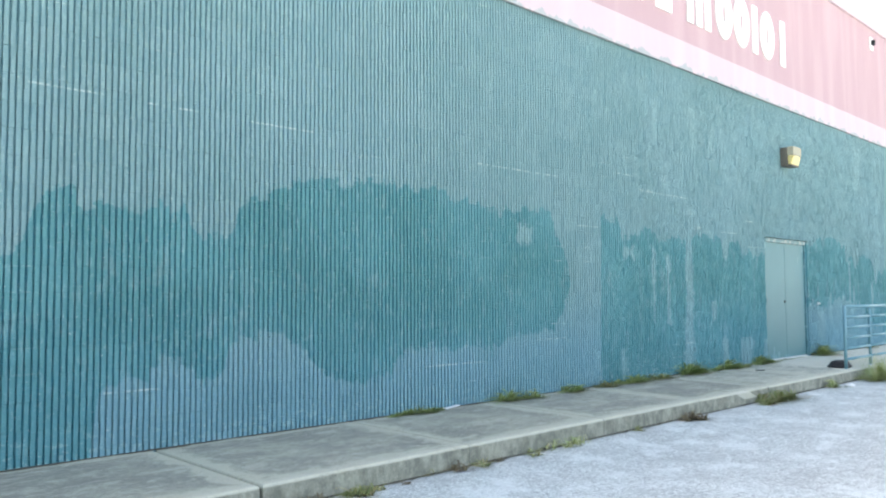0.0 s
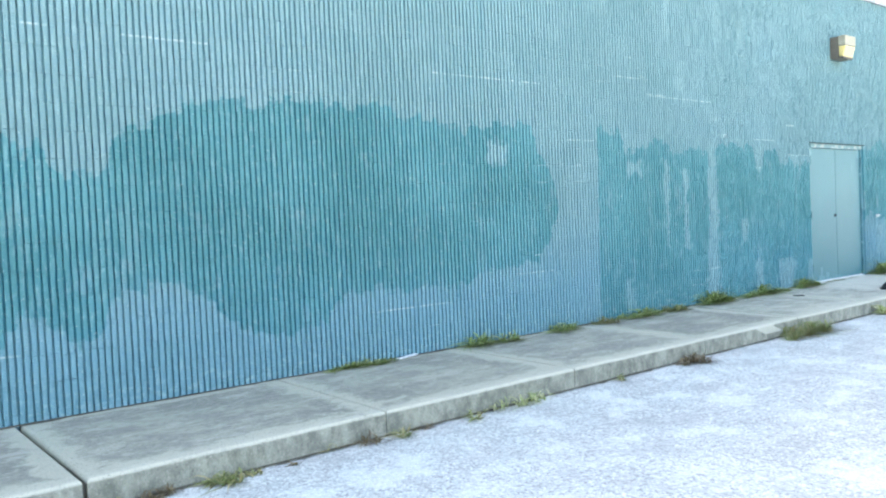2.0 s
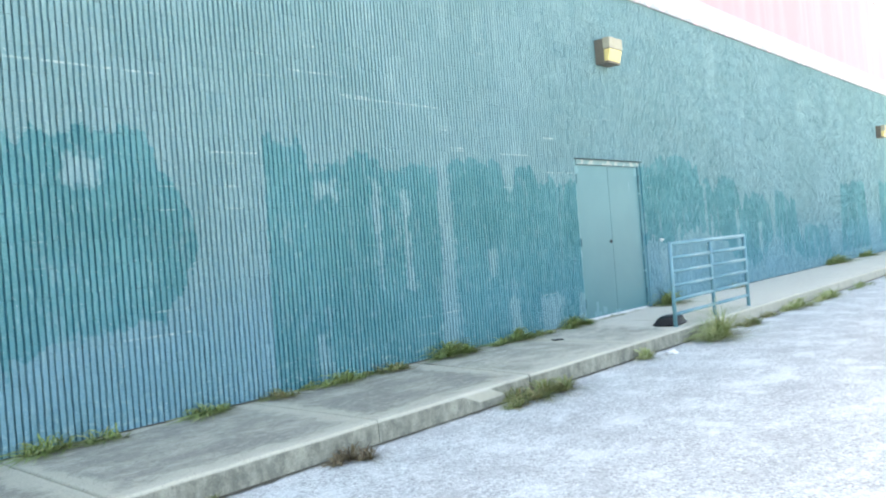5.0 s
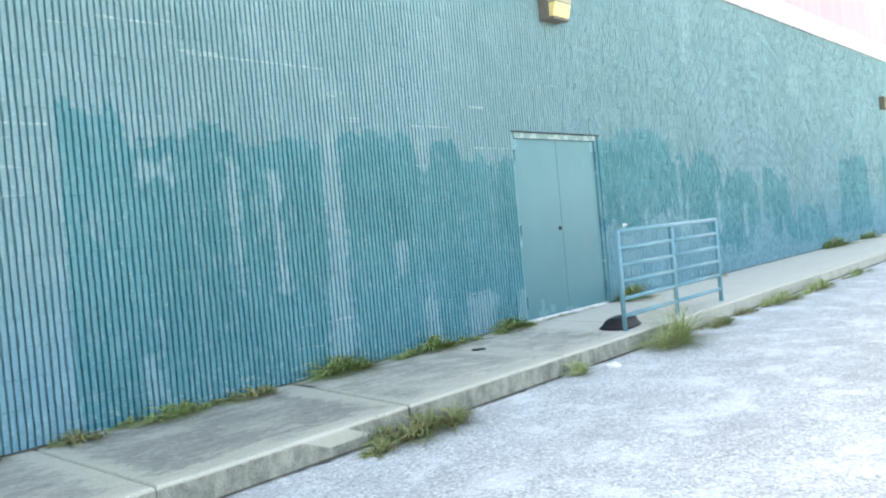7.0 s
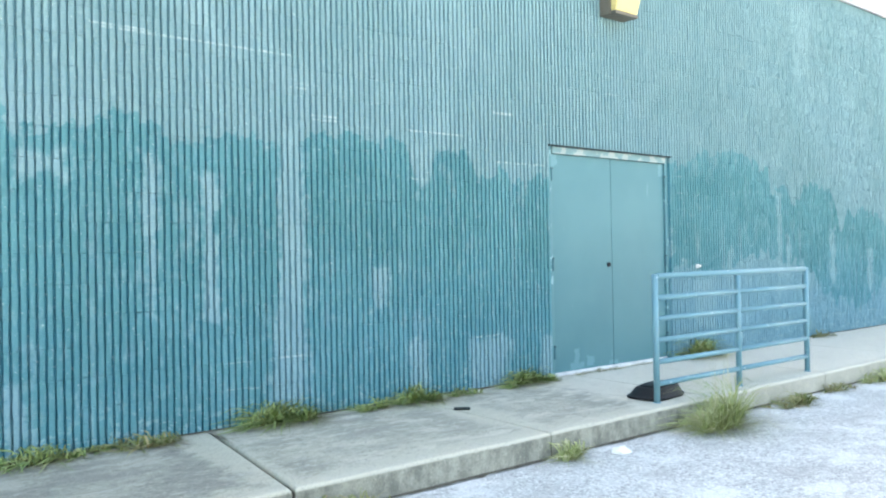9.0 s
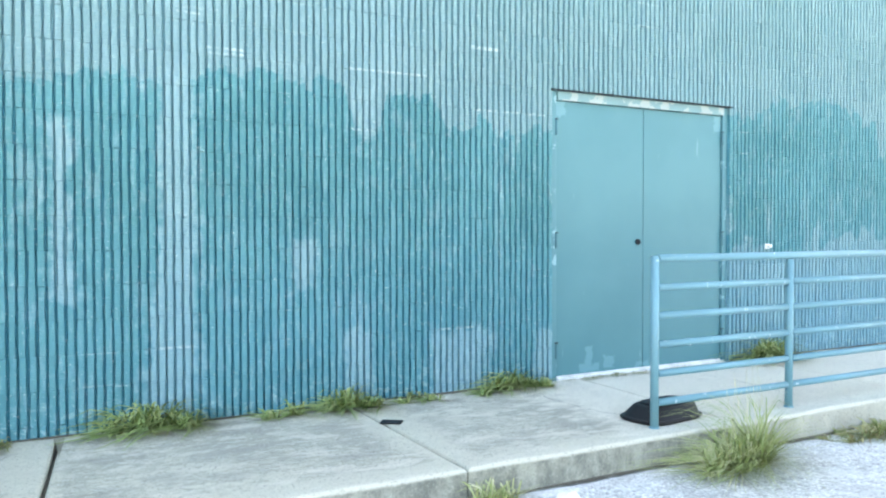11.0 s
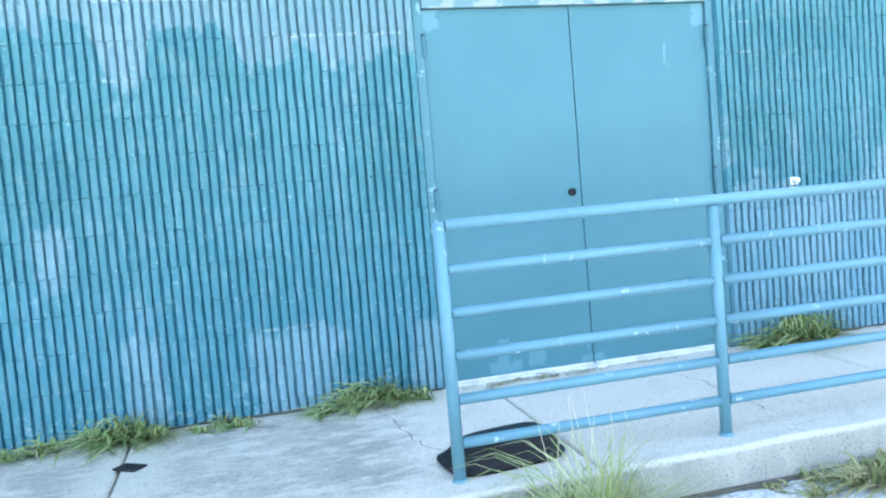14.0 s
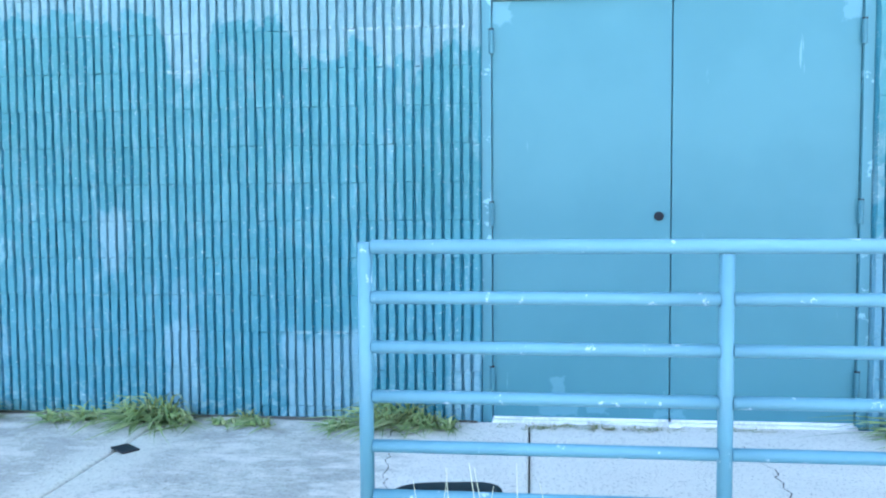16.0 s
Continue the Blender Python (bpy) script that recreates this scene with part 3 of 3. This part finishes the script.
rng = random.Random(11)
far_v, far_f = [], []
near_blocks = []
r0, r1 = round(X_LEFT / PITCH), round(X_RIGHT / PITCH)
for row in range(25):
    z = Z0 + row * COURSE
    spans = [(r0, r1)] if z >= DOOR_TOP - 0.01 else [(r0, 0), (round(DOOR_W / PITCH), r1)]
    for a, b in spans:
        i = a
        while i < b:
            e = min(b, i + 8 - ((i + (4 if row % 2 else 0)) % 8))
            n, s = e - i, rng.randrange(VARIANTS)
            if -2.9 < i * PITCH < 4.6 and row < 15:
                near_blocks.append((n, s, i * PITCH, z))
            else:
                vs, fs = shapes[n, s]
                base = len(far_v)
                far_v += [(v[0] + i * PITCH, v[1], v[2] + z) for v in vs]
                far_f += [tuple(q + base for q in f) for f in fs]
            i = e
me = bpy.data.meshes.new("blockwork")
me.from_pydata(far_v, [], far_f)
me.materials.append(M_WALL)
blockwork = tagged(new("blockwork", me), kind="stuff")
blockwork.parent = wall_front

# ledge, parapet, roof and the closed body of the building
bm = box(X_LEFT, X_RIGHT, -0.045, -0.006, WALL_TOP - 0.05, 5.30, 0.012)
box(X_LEFT, X_RIGHT, -0.0055, 0.30, WALL_TOP + 0.002, 5.298, bm=bm)
ledge = tagged(mesh_ob("trim_ledge", bm, M_LEDGE), "pale pink ledge band above the teal block wall", "ledge", kind="structure")
bm = box(X_LEFT, X_RIGHT, -0.03, 0.30, 5.302, 7.62)
fascia = tagged(mesh_ob("wall_fascia", bm, M_PINK), "pink stucco parapet above the pale ledge", "parapet", kind="structure")
bm = box(X_LEFT - 0.02, X_RIGHT + 0.04, -0.08, 0.36, 7.622, 7.74, 0.015)
tagged(mesh_ob("trim_coping", bm, M_LEDGE), "pale pink coping along the parapet top", "coping", kind="structure")
bm = bmesh.new()
box(X_LEFT, X_LEFT + 0.25, 0.302, 22, -0.4, 7.6, bm=bm)
box(X_RIGHT - 0.25, X_RIGHT, 0.302, 22, -0.4, 7.6, bm=bm)
box(X_LEFT, X_RIGHT, 22.002, 22.25, -0.4, 7.6, bm=bm)
tagged(mesh_ob("wall_rear", bm, M_PINK), "plain pink side and rear walls of the building", "wall", kind="structure")
bm = box(X_LEFT + 0.252, X_RIGHT - 0.252, 0.304, 21.99, 6.9, 7.1)
tagged(mesh_ob("roof", bm, M_ROOF), "flat gravel roof behind the parapet", "roof", kind="structure")


def sign_letter(x, kind):
    """One worn white letter shape on the parapet, drawn as plain bars and rings."""
    bm = bmesh.new()
    y0, y1, z0, z1 = -0.05, -0.032, 5.66, 6.55
    if kind == "arch":
        for dx in (0.0, 0.30, 0.60):
            box(x + dx, x + dx + 0.20, y0, y1, z0, z1 - 0.16, bm=bm)
        box(x, x + 0.80, y0, y1, z1 - 0.158, z1, 0.005, bm=bm)
    elif kind == "bar":
        box(x, x + 0.22, y0, y1, z0, z1, bm=bm)
    elif kind == "hook":
        box(x + 0.26, x + 0.48, y0, y1, z0 + 0.15, z1, bm=bm)
        box(x, x + 0.48, y0, y1, z0, z0 + 0.148, bm=bm)
    else:
        inner, outer = [], []
        for k in range(28):
            t = 2 * math.pi * k / 28
            for lst, rx, rz in ((outer, 0.31, 0.46), (inner, 0.055, 0.17)):
                lst.append((x + 0.31 + rx * math.cos(t), z0 + 0.45 + rz * math.sin(t)))
        fo = [bm.verts.new((a, y0, c)) for a, c in outer]
        fi = [bm.verts.new((a, y0, c)) for a, c in inner]
        bo = [bm.verts.new((a, y1, c)) for a, c in outer]
        bi = [bm.verts.new((a, y1, c)) for a, c in inner]
        for k in range(28):
            q = (k + 1) % 28
            bm.faces.new((fo[k], fo[q], fi[q], fi[k]))
            bm.faces.new((fo[q], fo[k], bo[k], bo[q]))
            bm.faces.new((fi[k], fi[q], bi[q], bi[k]))
        bmesh.ops.recalc_face_normals(bm, faces=bm.faces)
    return tagged(mesh_ob("sign_letter", bm, M_WHITE), "worn white letter shape on the pink parapet", "sign letter", "letters of the wall sign")


for lx, kind in ((-4.5, "ring"), (-3.75, "hook"), (-2.78, "arch"), (-1.8, "ring"), (-1.12, "ring"), (-0.38, "bar"), (-0.05, "ring"), (0.85, "bar")):
    sign_letter(lx, kind)


def parapet_fixture(x, z):
    base = tagged(empty("floodlight", (x, -0.03, z)), "small dark floodlight on a white base plate on the parapet", "floodlight")
    part("base_plate", box(-0.11, 0.11, -0.025, -0.001, -0.15, 0.17, 0.008), M_WHITE, base)
    part("housing", box(-0.05, 0.05, -0.10, -0.026, -0.03, 0.09, 0.015), M_DARK, base)
    return base


parapet_fixture(6.2, 7.25)


def wall_lamp(x, z):
    base = tagged(empty("wall_lamp", (x, 0.0, z)), "weathered wall pack lamp with a yellowed prismatic lens", "wall lamp", "lamps on the block wall")
    part("housing", box(-0.19, 0.19, -0.14, -0.001, -0.17, 0.19, 0.015), M_BRONZE, base)
    part("hood", box(-0.195, 0.195, -0.255, -0.141, 0.03, 0.195, 0.014), M_HOOD, base, "pale weathered top half")
    bm = box(-0.18, 0.18, -0.25, -0.142, -0.14, 0.028, 0.02)
    for v in bm.verts:
        if v.co.y < -0.2 and v.co.z < 0:
            v.co.y += 0.04
    part("lens", bm, M_LENS, base, "yellowed prismatic lens")
    part("bottom_plate", box(-0.18, 0.18, -0.21, -0.142, -0.175, -0.142, 0.006), M_BRONZE, base)
    return base


lamp = wall_lamp(0.98, 3.86)
copy_thing(lamp, pose(17.45, 0, 3.60))

# ---- the double door ----
door = tagged(empty("door_1"), "closed double steel door painted teal, scraped frame, white threshold", "door", kind="structure")
JW = 0.055
bm = bmesh.new()
box(0.003, JW, 0.030, 0.16, 0.0, DOOR_TOP - 0.004, 0.004, bm=bm)
part("jamb", bm, M_FRAME, door)
part("jamb", box(DOOR_W - JW, DOOR_W - 0.003, 0.030, 0.16, 0.0, DOOR_TOP - 0.004, 0.004), M_FRAME, door)
part("header", box(JW + 0.002, DOOR_W - JW - 0.002, 0.014, 0.16, DOOR_TOP - 0.072, DOOR_TOP - 0.004, 0.004), M_HEAD, door, "header with paint scraped to pale patches")
part("drip_edge", box(-0.02, DOOR_W + 0.02, -0.018, 0.012, DOOR_TOP - 0.003, DOOR_TOP + 0.006), M_DARK, door, "thin dark lintel edge")
part("threshold", box(JW, DOOR_W - JW, 0.0, 0.16, 0.001, 0.034, 0.004), M_SILL, door, "white painted threshold")
MID = DOOR_W / 2
for x0, x1, hx in ((JW + 0.004, MID - 0.003, JW), (MID + 0.003, DOOR_W - JW - 0.004, DOOR_W - JW)):
    leaf = part("leaf", box(x0, x1, 0.05, 0.095, 0.044, DOOR_TOP - 0.075, 0.003), M_DOOR, door)
    for hz in (2.01, 1.12, 0.25):
        part("hinge", tube((hx, 0.030, hz - 0.06), (hx, 0.030, hz + 0.06), 0.013, 10), M_HINGE, leaf)
        part("hinge_pin", tube((hx, 0.030, hz + 0.0605), (hx, 0.030, hz + 0.067), 0.014, 8), M_DARK, leaf)
    part("sweep", box(x0 + 0.004, x1 - 0.004, 0.036, 0.0495, 0.0345, 0.046, 0.003), M_SILL, leaf, "white bottom sweep")
    if hx == JW:
        part("lock_cylinder", tube((0.913, 0.0495, 1.104), (0.913, 0.038, 1.104), 0.024, 18), M_DARK, leaf, "dark round lock cylinder")
        part("keyway", box(0.918, 0.932, 0.030, 0.0375, 1.095, 1.113, 0.002), M_DARK, leaf)
# added dark panel behind both leaves, across the whole opening
part("backing_panel", box(JW + 0.004, DOOR_W - JW - 0.004, 0.1, 0.12, 0.03, DOOR_TOP - 0.09), M_DARK, door)

# small white fitting on the wall beside the door
cap = tagged(empty("conduit_cap", (2.446, 0.0, 1.05)), "small white plastic conduit cap on the wall", "conduit cap")
part("plate", box(-0.028, 0.028, -0.012, -0.001, -0.024, 0.024, 0.004), M_WHITE, cap)
part("knob", tube((0, -0.0125, 0), (0, -0.05, 0.004), 0.020, 14, 0.014), M_WHITE, cap, smooth=True)

# ---- the railing ----
RY = -1.447
rail = tagged(empty("railing", (0.9, RY, 0)), "blue painted steel pipe railing with chipped paint on the walkway edge", "railing")
for px in (-0.316, 0.902, 2.147):
    post = part("post", tube((px - 0.9, 0, 0.0), (px - 0.9, 0, 1.046 if px != 0.902 else 1.006), 0.0255, 18), M_RAIL, rail, smooth=False)
    for f in post.data.polygons:
        f.use_smooth = len(f.vertices) == 4
    weld = part("weld_collar", tube((px - 0.9, 0, 0.0), (px - 0.9, 0, 0.012), 0.034, 18, 0.028), M_RAIL, post)
for rz in (1.031, 0.855, 0.682, 0.508, 0.332, 0.155):
    if rz > 1:
        spans = [(-0.316 - 0.9 + 0.024, 2.147 - 0.9 - 0.024)]
    else:
        spans = [(-0.316 - 0.9 + 0.023, 0.002 - 0.023), (0.002 + 0.023, 2.147 - 0.9 - 0.023)]
    for a, b in spans:
        bar = part("bar", tube((a, 0, rz), (b, 0, rz), 0.0245 if rz > 1 else 0.0225, 18), M_RAIL, rail)
        for f in bar.data.polygons:
            f.use_smooth = len(f.vertices) == 4

# ---- black tub ----
tub = tagged(empty("plastic_tub", (-0.08, -1.26, slab_z(-1.27))), "black squarish plastic tub lying upside down behind the railing", "tub")


def oval_body(rings, n=40):
    bm = bmesh.new()
    loops = []
    for rx, ry, z in rings:
        loop = []
        for k in range(n):
            t = 2 * math.pi * k / n
            cx, sy = math.cos(t), math.sin(t)
            loop.append(bm.verts.new((rx * math.copysign(abs(cx) ** 0.5, cx) + max(0, z - 0.03) * 0.4, ry * math.copysign(abs(sy) ** 0.5, sy), z)))
        loops.append(loop)
    for a, b in zip(loops, loops[1:]):
        for k in range(n):
            q = (k + 1) % n
            bm.faces.new((a[k], a[q], b[q], b[k]))
    bm.faces.new(list(reversed(loops[0])))
    bm.faces.new(loops[-1])
    return bm


tub_body = part("body", oval_body([(0.275, 0.175, 0.0), (0.275, 0.175, 0.026), (0.268, 0.168, 0.034), (0.222, 0.132, 0.112), (0.214, 0.124, 0.119), (0.18, 0.1, 0.121)]), M_BLACK, tub, smooth=True)
part("rim", oval_body([(0.278, 0.178, 0.012), (0.285, 0.185, 0.02), (0.284, 0.184, 0.03), (0.272, 0.172, 0.034)]), M_BLACK, tub_body, smooth=True)
part("raised_base", oval_body([(0.19, 0.105, 0.1215), (0.188, 0.103, 0.132), (0.178, 0.094, 0.136)]), M_BLACK, tub, smooth=True)
tub.rotation_euler, tub.scale = (0, 0, radians(8)), (0.93, 0.95, 0.78)

# flat dark scrap on the slab, white scraps
bm = box(-0.065, 0.065, -0.042, 0.042, 0.0, 0.009, 0.002)
scrap = tagged(mesh_ob("rubber_scrap", bm, M_BLACK), "flat black rubber scrap lying over the slab joint", "scrap")
scrap.matrix_world = pose(-1.67, -0.59, slab_z(-0.59) + 0.001, 0, 0, -38)
bm = box(-0.12, 0.12, -0.025, 0.025, 0.0, 0.008, 0.002)
for v in bm.verts:
    v.co.z += 0.008 * math.sin(v.co.x * 14)+0.008
paper = tagged(mesh_ob("paper_strip", bm, M_WHITE), "crumpled white paper strip at the wall foot", "litter")
paper.matrix_world = pose(-8.25, -0.05, slab_z(-0.05), 0, 0, 4)
bm = bmesh.new()
bmesh.ops.create_icosphere(bm, subdivisions=2, radius=0.07)
for v in bm.verts:
    v.co *= 1 + 0.35 * noise.noise(v.co * 25)
    v.co.z = max(-0.01, v.co.z * 0.5)
litter = tagged(mesh_ob("paper_wad", bm, M_WHITE), "crumpled white paper wad on the asphalt by the kerb", "litter")
litter.matrix_world = pose(-1.25, -1.82, GROUND_Z + 0.01)


def ribbon(name, x0, x1, y_back, side, z, widths, seed, label):
    """A ragged strip of dirt and litter that has gathered along an edge."""
    bm = bmesh.new()
    n = int((x1 - x0) / 0.03)
    prev = None
    for i in range(n + 1):
        x = x0 + (x1 - x0) * i / n
        w = max(0.004, widths * (0.6 + 1.1 * noise.noise((x * 1.7, seed, 0)) + 0.9 * noise.noise((x * 9, seed, 3))))
        a, b = bm.verts.new((x, y_back, z + 0.010)), bm.verts.new((x, y_back + side * w, z + 0.003))
        if prev:
            bm.faces.new((prev[0], prev[1], b, a) if side < 0 else (prev[1], prev[0], a, b))
        prev = (a, b)
    return tagged(mesh_ob(name, bm, M_SOIL), label, "dirt", kind="stuff")


ribbon("gutter_dirt", X_LEFT, X_RIGHT, WALK_Y - 0.002, -1, GROUND_Z + 0.004, 0.035, 2.0, "dark dirt gathered along the kerb foot")
ribbon("wall_dirt", X_LEFT, -0.02, -0.006, -1, WALK_RISE, 0.035, 5.0, "thin dirt and litter along the wall foot")
ribbon("wall_dirt", DOOR_W + 0.02, X_RIGHT, -0.006, -1, WALK_RISE, 0.035, 7.0, "thin dirt and litter along the wall foot")


def crack(pts, seed):
    """A hairline break in a slab, a few millimetres wide, wandering between its ends."""
    r = random.Random(seed)
    bm = bmesh.new()
    prev = None
    for (xa, ya), (xb, yb) in zip(pts, pts[1:]):
        for k in range(12):
            u = k / 11
            x, y = xa + (xb - xa) * u + r.gauss(0, 0.008), ya + (yb - ya) * u + r.gauss(0, 0.004)
            w = r.uniform(0.001, 0.0035)
            a, b = bm.verts.new((x - w, y, slab_z(y) + 0.0012)), bm.verts.new((x + w, y, slab_z(y) + 0.0012))
            if prev:
                bm.faces.new((prev[0], a, b, prev[1]))
            prev = (a, b)
    bmesh.ops.recalc_face_normals(bm, faces=bm.faces)
    for f in bm.faces:
        if f.normal.z < 0:
            f.normal_flip()
    part("crack", bm, M_SOIL, pavement, "thin dark crack in the slab")


crack([(-0.47, -0.10), (-0.41, -0.42), (-0.36, -0.87), (-0.22, -1.2)], 1)
crack([(1.24, -0.30), (1.30, -0.62), (1.27, -1.23)], 2)


wad = copy_thing(litter, pose(0.99, -0.02, slab_z(-0.02) + 0.006, 0, 0, 40))
wad.scale = (0.45, 0.45, 0.45)
tagged(wad, "small white paper wad at the door threshold")

# ---- weeds ----
def weed(name, x, y, z, length, height, count, mat, label, seed, depth=0.10, droop=1.2, width=0.0105, wall=False):
    """A clump of arching blades in several tufts, tallest in its middle and thinning out to its ends."""
    r = random.Random(seed)
    ob = tagged(empty(name), label, "weed", "weeds along the walkway")
    ob.matrix_world = pose(x, y, z - 0.004)
    tufts = max(2, min(9, round(length * 11)))
    for i in range(tufts):
        u = (i + 0.5) / tufts * 2 - 1
        cx = u * length / 2 + r.uniform(-0.4, 0.4) * length / tufts
        cy = r.uniform(-depth / 2, depth / 2)
        size = (1 - 0.7 * abs(u) ** 1.6) * r.uniform(0.6, 1.15)
        verts, faces = [], []
        for _ in range(max(9, int(count * 1.3 / tufts * (0.5 + size * 0.7)))):
            spread = length / tufts * 0.55
            bx, by = cx + r.gauss(0, spread * 0.6), cy + r.gauss(0, 0.022)
            a = r.uniform(0, 2 * math.pi)
            dx, dy = math.cos(a), math.sin(a)
            if wall:
                by = min(by, -0.012 - y)
                if y + by + dy * 0.12 > -0.01:
                    dy = -abs(dy) * 0.8
            flat = r.random() < 0.4
            h = height * size * r.uniform(0.35, 1.55) * (0.45 if flat else 1.0)
            reach = height * size * droop * (r.uniform(0.7, 1.6) if flat else r.uniform(0.15, 0.95))
            w = width * r.uniform(0.55, 1.35)
            bend = r.uniform(-0.35, 0.35)
            base = len(verts)
            for k in range(5):
                q = k / 4
                px = bx + (dx - dy * bend * q) * reach * q ** 1.3
                py = by + (dy + dx * bend * q) * reach * q ** 1.3
                if wall:
                    py = min(py, -0.008 - y)
                pz = max(0.006, h * (q - 0.40 * droop * q ** 3))
                ww = w * (0.75 + 0.5 * q if q < 0.5 else 1 - (q - 0.5) * 1.85) / 2
                verts += [(px - dy * ww, py + dx * ww, pz), (px + dy * ww, py - dx * ww, pz + ww * 0.5)]
            for k in range(4):
                q = base + 2 * k
                faces.append((q, q + 1, q + 3, q + 2))
        me = bpy.data.meshes.new("tuft")
        me.from_pydata(verts, [], faces)
        me.materials.append(mat)
        tuft_ob = tagged(new("tuft", me), kind="stuff")
        tuft_ob.parent = ob
    return ob


L_WALL = "low green weed clump growing at the wall foot"
for k, (x, length, height, count) in enumerate(((-8.8, 0.75, 0.10, 240), (-7.33, 0.25, 0.19, 110), (-6.97, 0.32, 0.10, 90), (-6.05, 0.36, 0.14, 150), (-5.38, 0.35, 0.10, 90),
                                                (-4.62, 0.9, 0.11, 260), (-3.95, 0.5, 0.10, 120), (-2.98, 0.55, 0.20, 330), (-2.2, 0.22, 0.11, 60), (-1.73, 0.38, 0.18, 240),
                                                (-1.27, 0.3, 0.11, 110), (-0.42, 0.62, 0.17, 330), (2.35, 0.55, 0.22, 300), (5.2, 0.5, 0.10, 90), (11.8, 1.4, 0.25, 300), (14.6, 0.9, 0.25, 200))):
    weed("weed", x, -0.10, slab_z(-0.10), length, height * 1.35, int(count * 1.2), M_OLIVE if k in (4, 6, 13) else M_GRASS, L_WALL, 20 + k, 0.15, 1.6, 0.0125, wall=True)
weed("weed", 0.55, -0.06, WALK_RISE, 0.9, 0.05, 260, M_OLIVE, "sparse dry grass litter along the door threshold", 60, 0.05, 1.5, 0.005, wall=True)
weed("weed", 1.35, -0.05, WALK_RISE, 0.5, 0.035, 80, M_OLIVE, "sparse dry grass litter along the door threshold", 61, 0.04, 1.5, 0.005, wall=True)
G = GROUND_Z
L_KERB = "olive weed clump growing at the kerb foot"
for k, (x, y, length, height, count, mat) in enumerate(((-10.8, -1.68, 0.3, 0.11, 140, M_OLIVE), (-11.5, -1.65, 0.16, 0.13, 70, M_OLIVE), (-11.2, -1.65, 0.2, 0.1, 60, M_DRY), (-10.4, -1.64, 0.16, 0.07, 36, M_DRY), (-10.02, -1.64, 0.08, 0.12, 26, M_OLIVE), (-9.3, -1.64, 0.14, 0.1, 34, M_DRY), (-8.85, -1.64, 0.1, 0.12, 24, M_OLIVE), (-8.25, -1.64, 0.16, 0.17, 30, M_FOUNT), (-7.05, -1.64, 0.12, 0.09, 30, M_OLIVE), (-9.75, -1.66, 0.12, 0.13, 40, M_DRY), (-9.5, -1.65, 0.1, 0.13, 40, M_OLIVE),
                                                        (-8.6, -1.645, 0.5, 0.2, 44, M_FOUNT), (-8.05, -1.645, 0.3, 0.2, 34, M_FOUNT), (-6.0, -1.72, 0.42, 0.13, 210, M_DRY), (-3.72, -1.73, 1.15, 0.21, 700, M_OLIVE),
                                                        (-1.62, -1.70, 0.2, 0.20, 110, M_FOUNT), (1.35, -1.74, 0.8, 0.13, 330, M_OLIVE), (2.3, -1.72, 0.5, 0.12, 120, M_OLIVE),
                                                        (3.4, -1.75, 1.1, 0.22, 420, M_FOUNT), (4.9, -1.75, 1.4, 0.20, 420, M_FOUNT), (7.0, -1.75, 1.4, 0.14, 240, M_GRASS), (10.0, -1.75, 2.0, 0.14, 240, M_OLIVE))):
    lab = L_KERB if mat is M_OLIVE else "dry brown weed tuft at the kerb foot" if mat is M_DRY else "pale green grass growing along the kerb"
    weed("weed", x, y, G, length, height, count, mat, lab, 80 + k, 0.2 if count > 500 else 0.16, 1.5)
tuft = weed("fountain_grass", 0.0, -1.80, G, 0.62, 0.50, 1150, M_FOUNT, "pale green fountain grass tuft at the kerb below the railing", 130, 0.26, 1.35, 0.006)
r = random.Random(9)
for k in range(9):
    bx, by = r.uniform(-0.1, 0.45), r.uniform(-0.08, 0.1)
    lean, h = r.uniform(-0.12, 0.16), r.uniform(0.42, 0.62)
    part("stalk", tube((bx, by, 0), (bx + lean, by + r.uniform(-0.03, 0.05), h), 0.0022, 5, 0.001), M_STALK, tuft, "thin straw stalk")

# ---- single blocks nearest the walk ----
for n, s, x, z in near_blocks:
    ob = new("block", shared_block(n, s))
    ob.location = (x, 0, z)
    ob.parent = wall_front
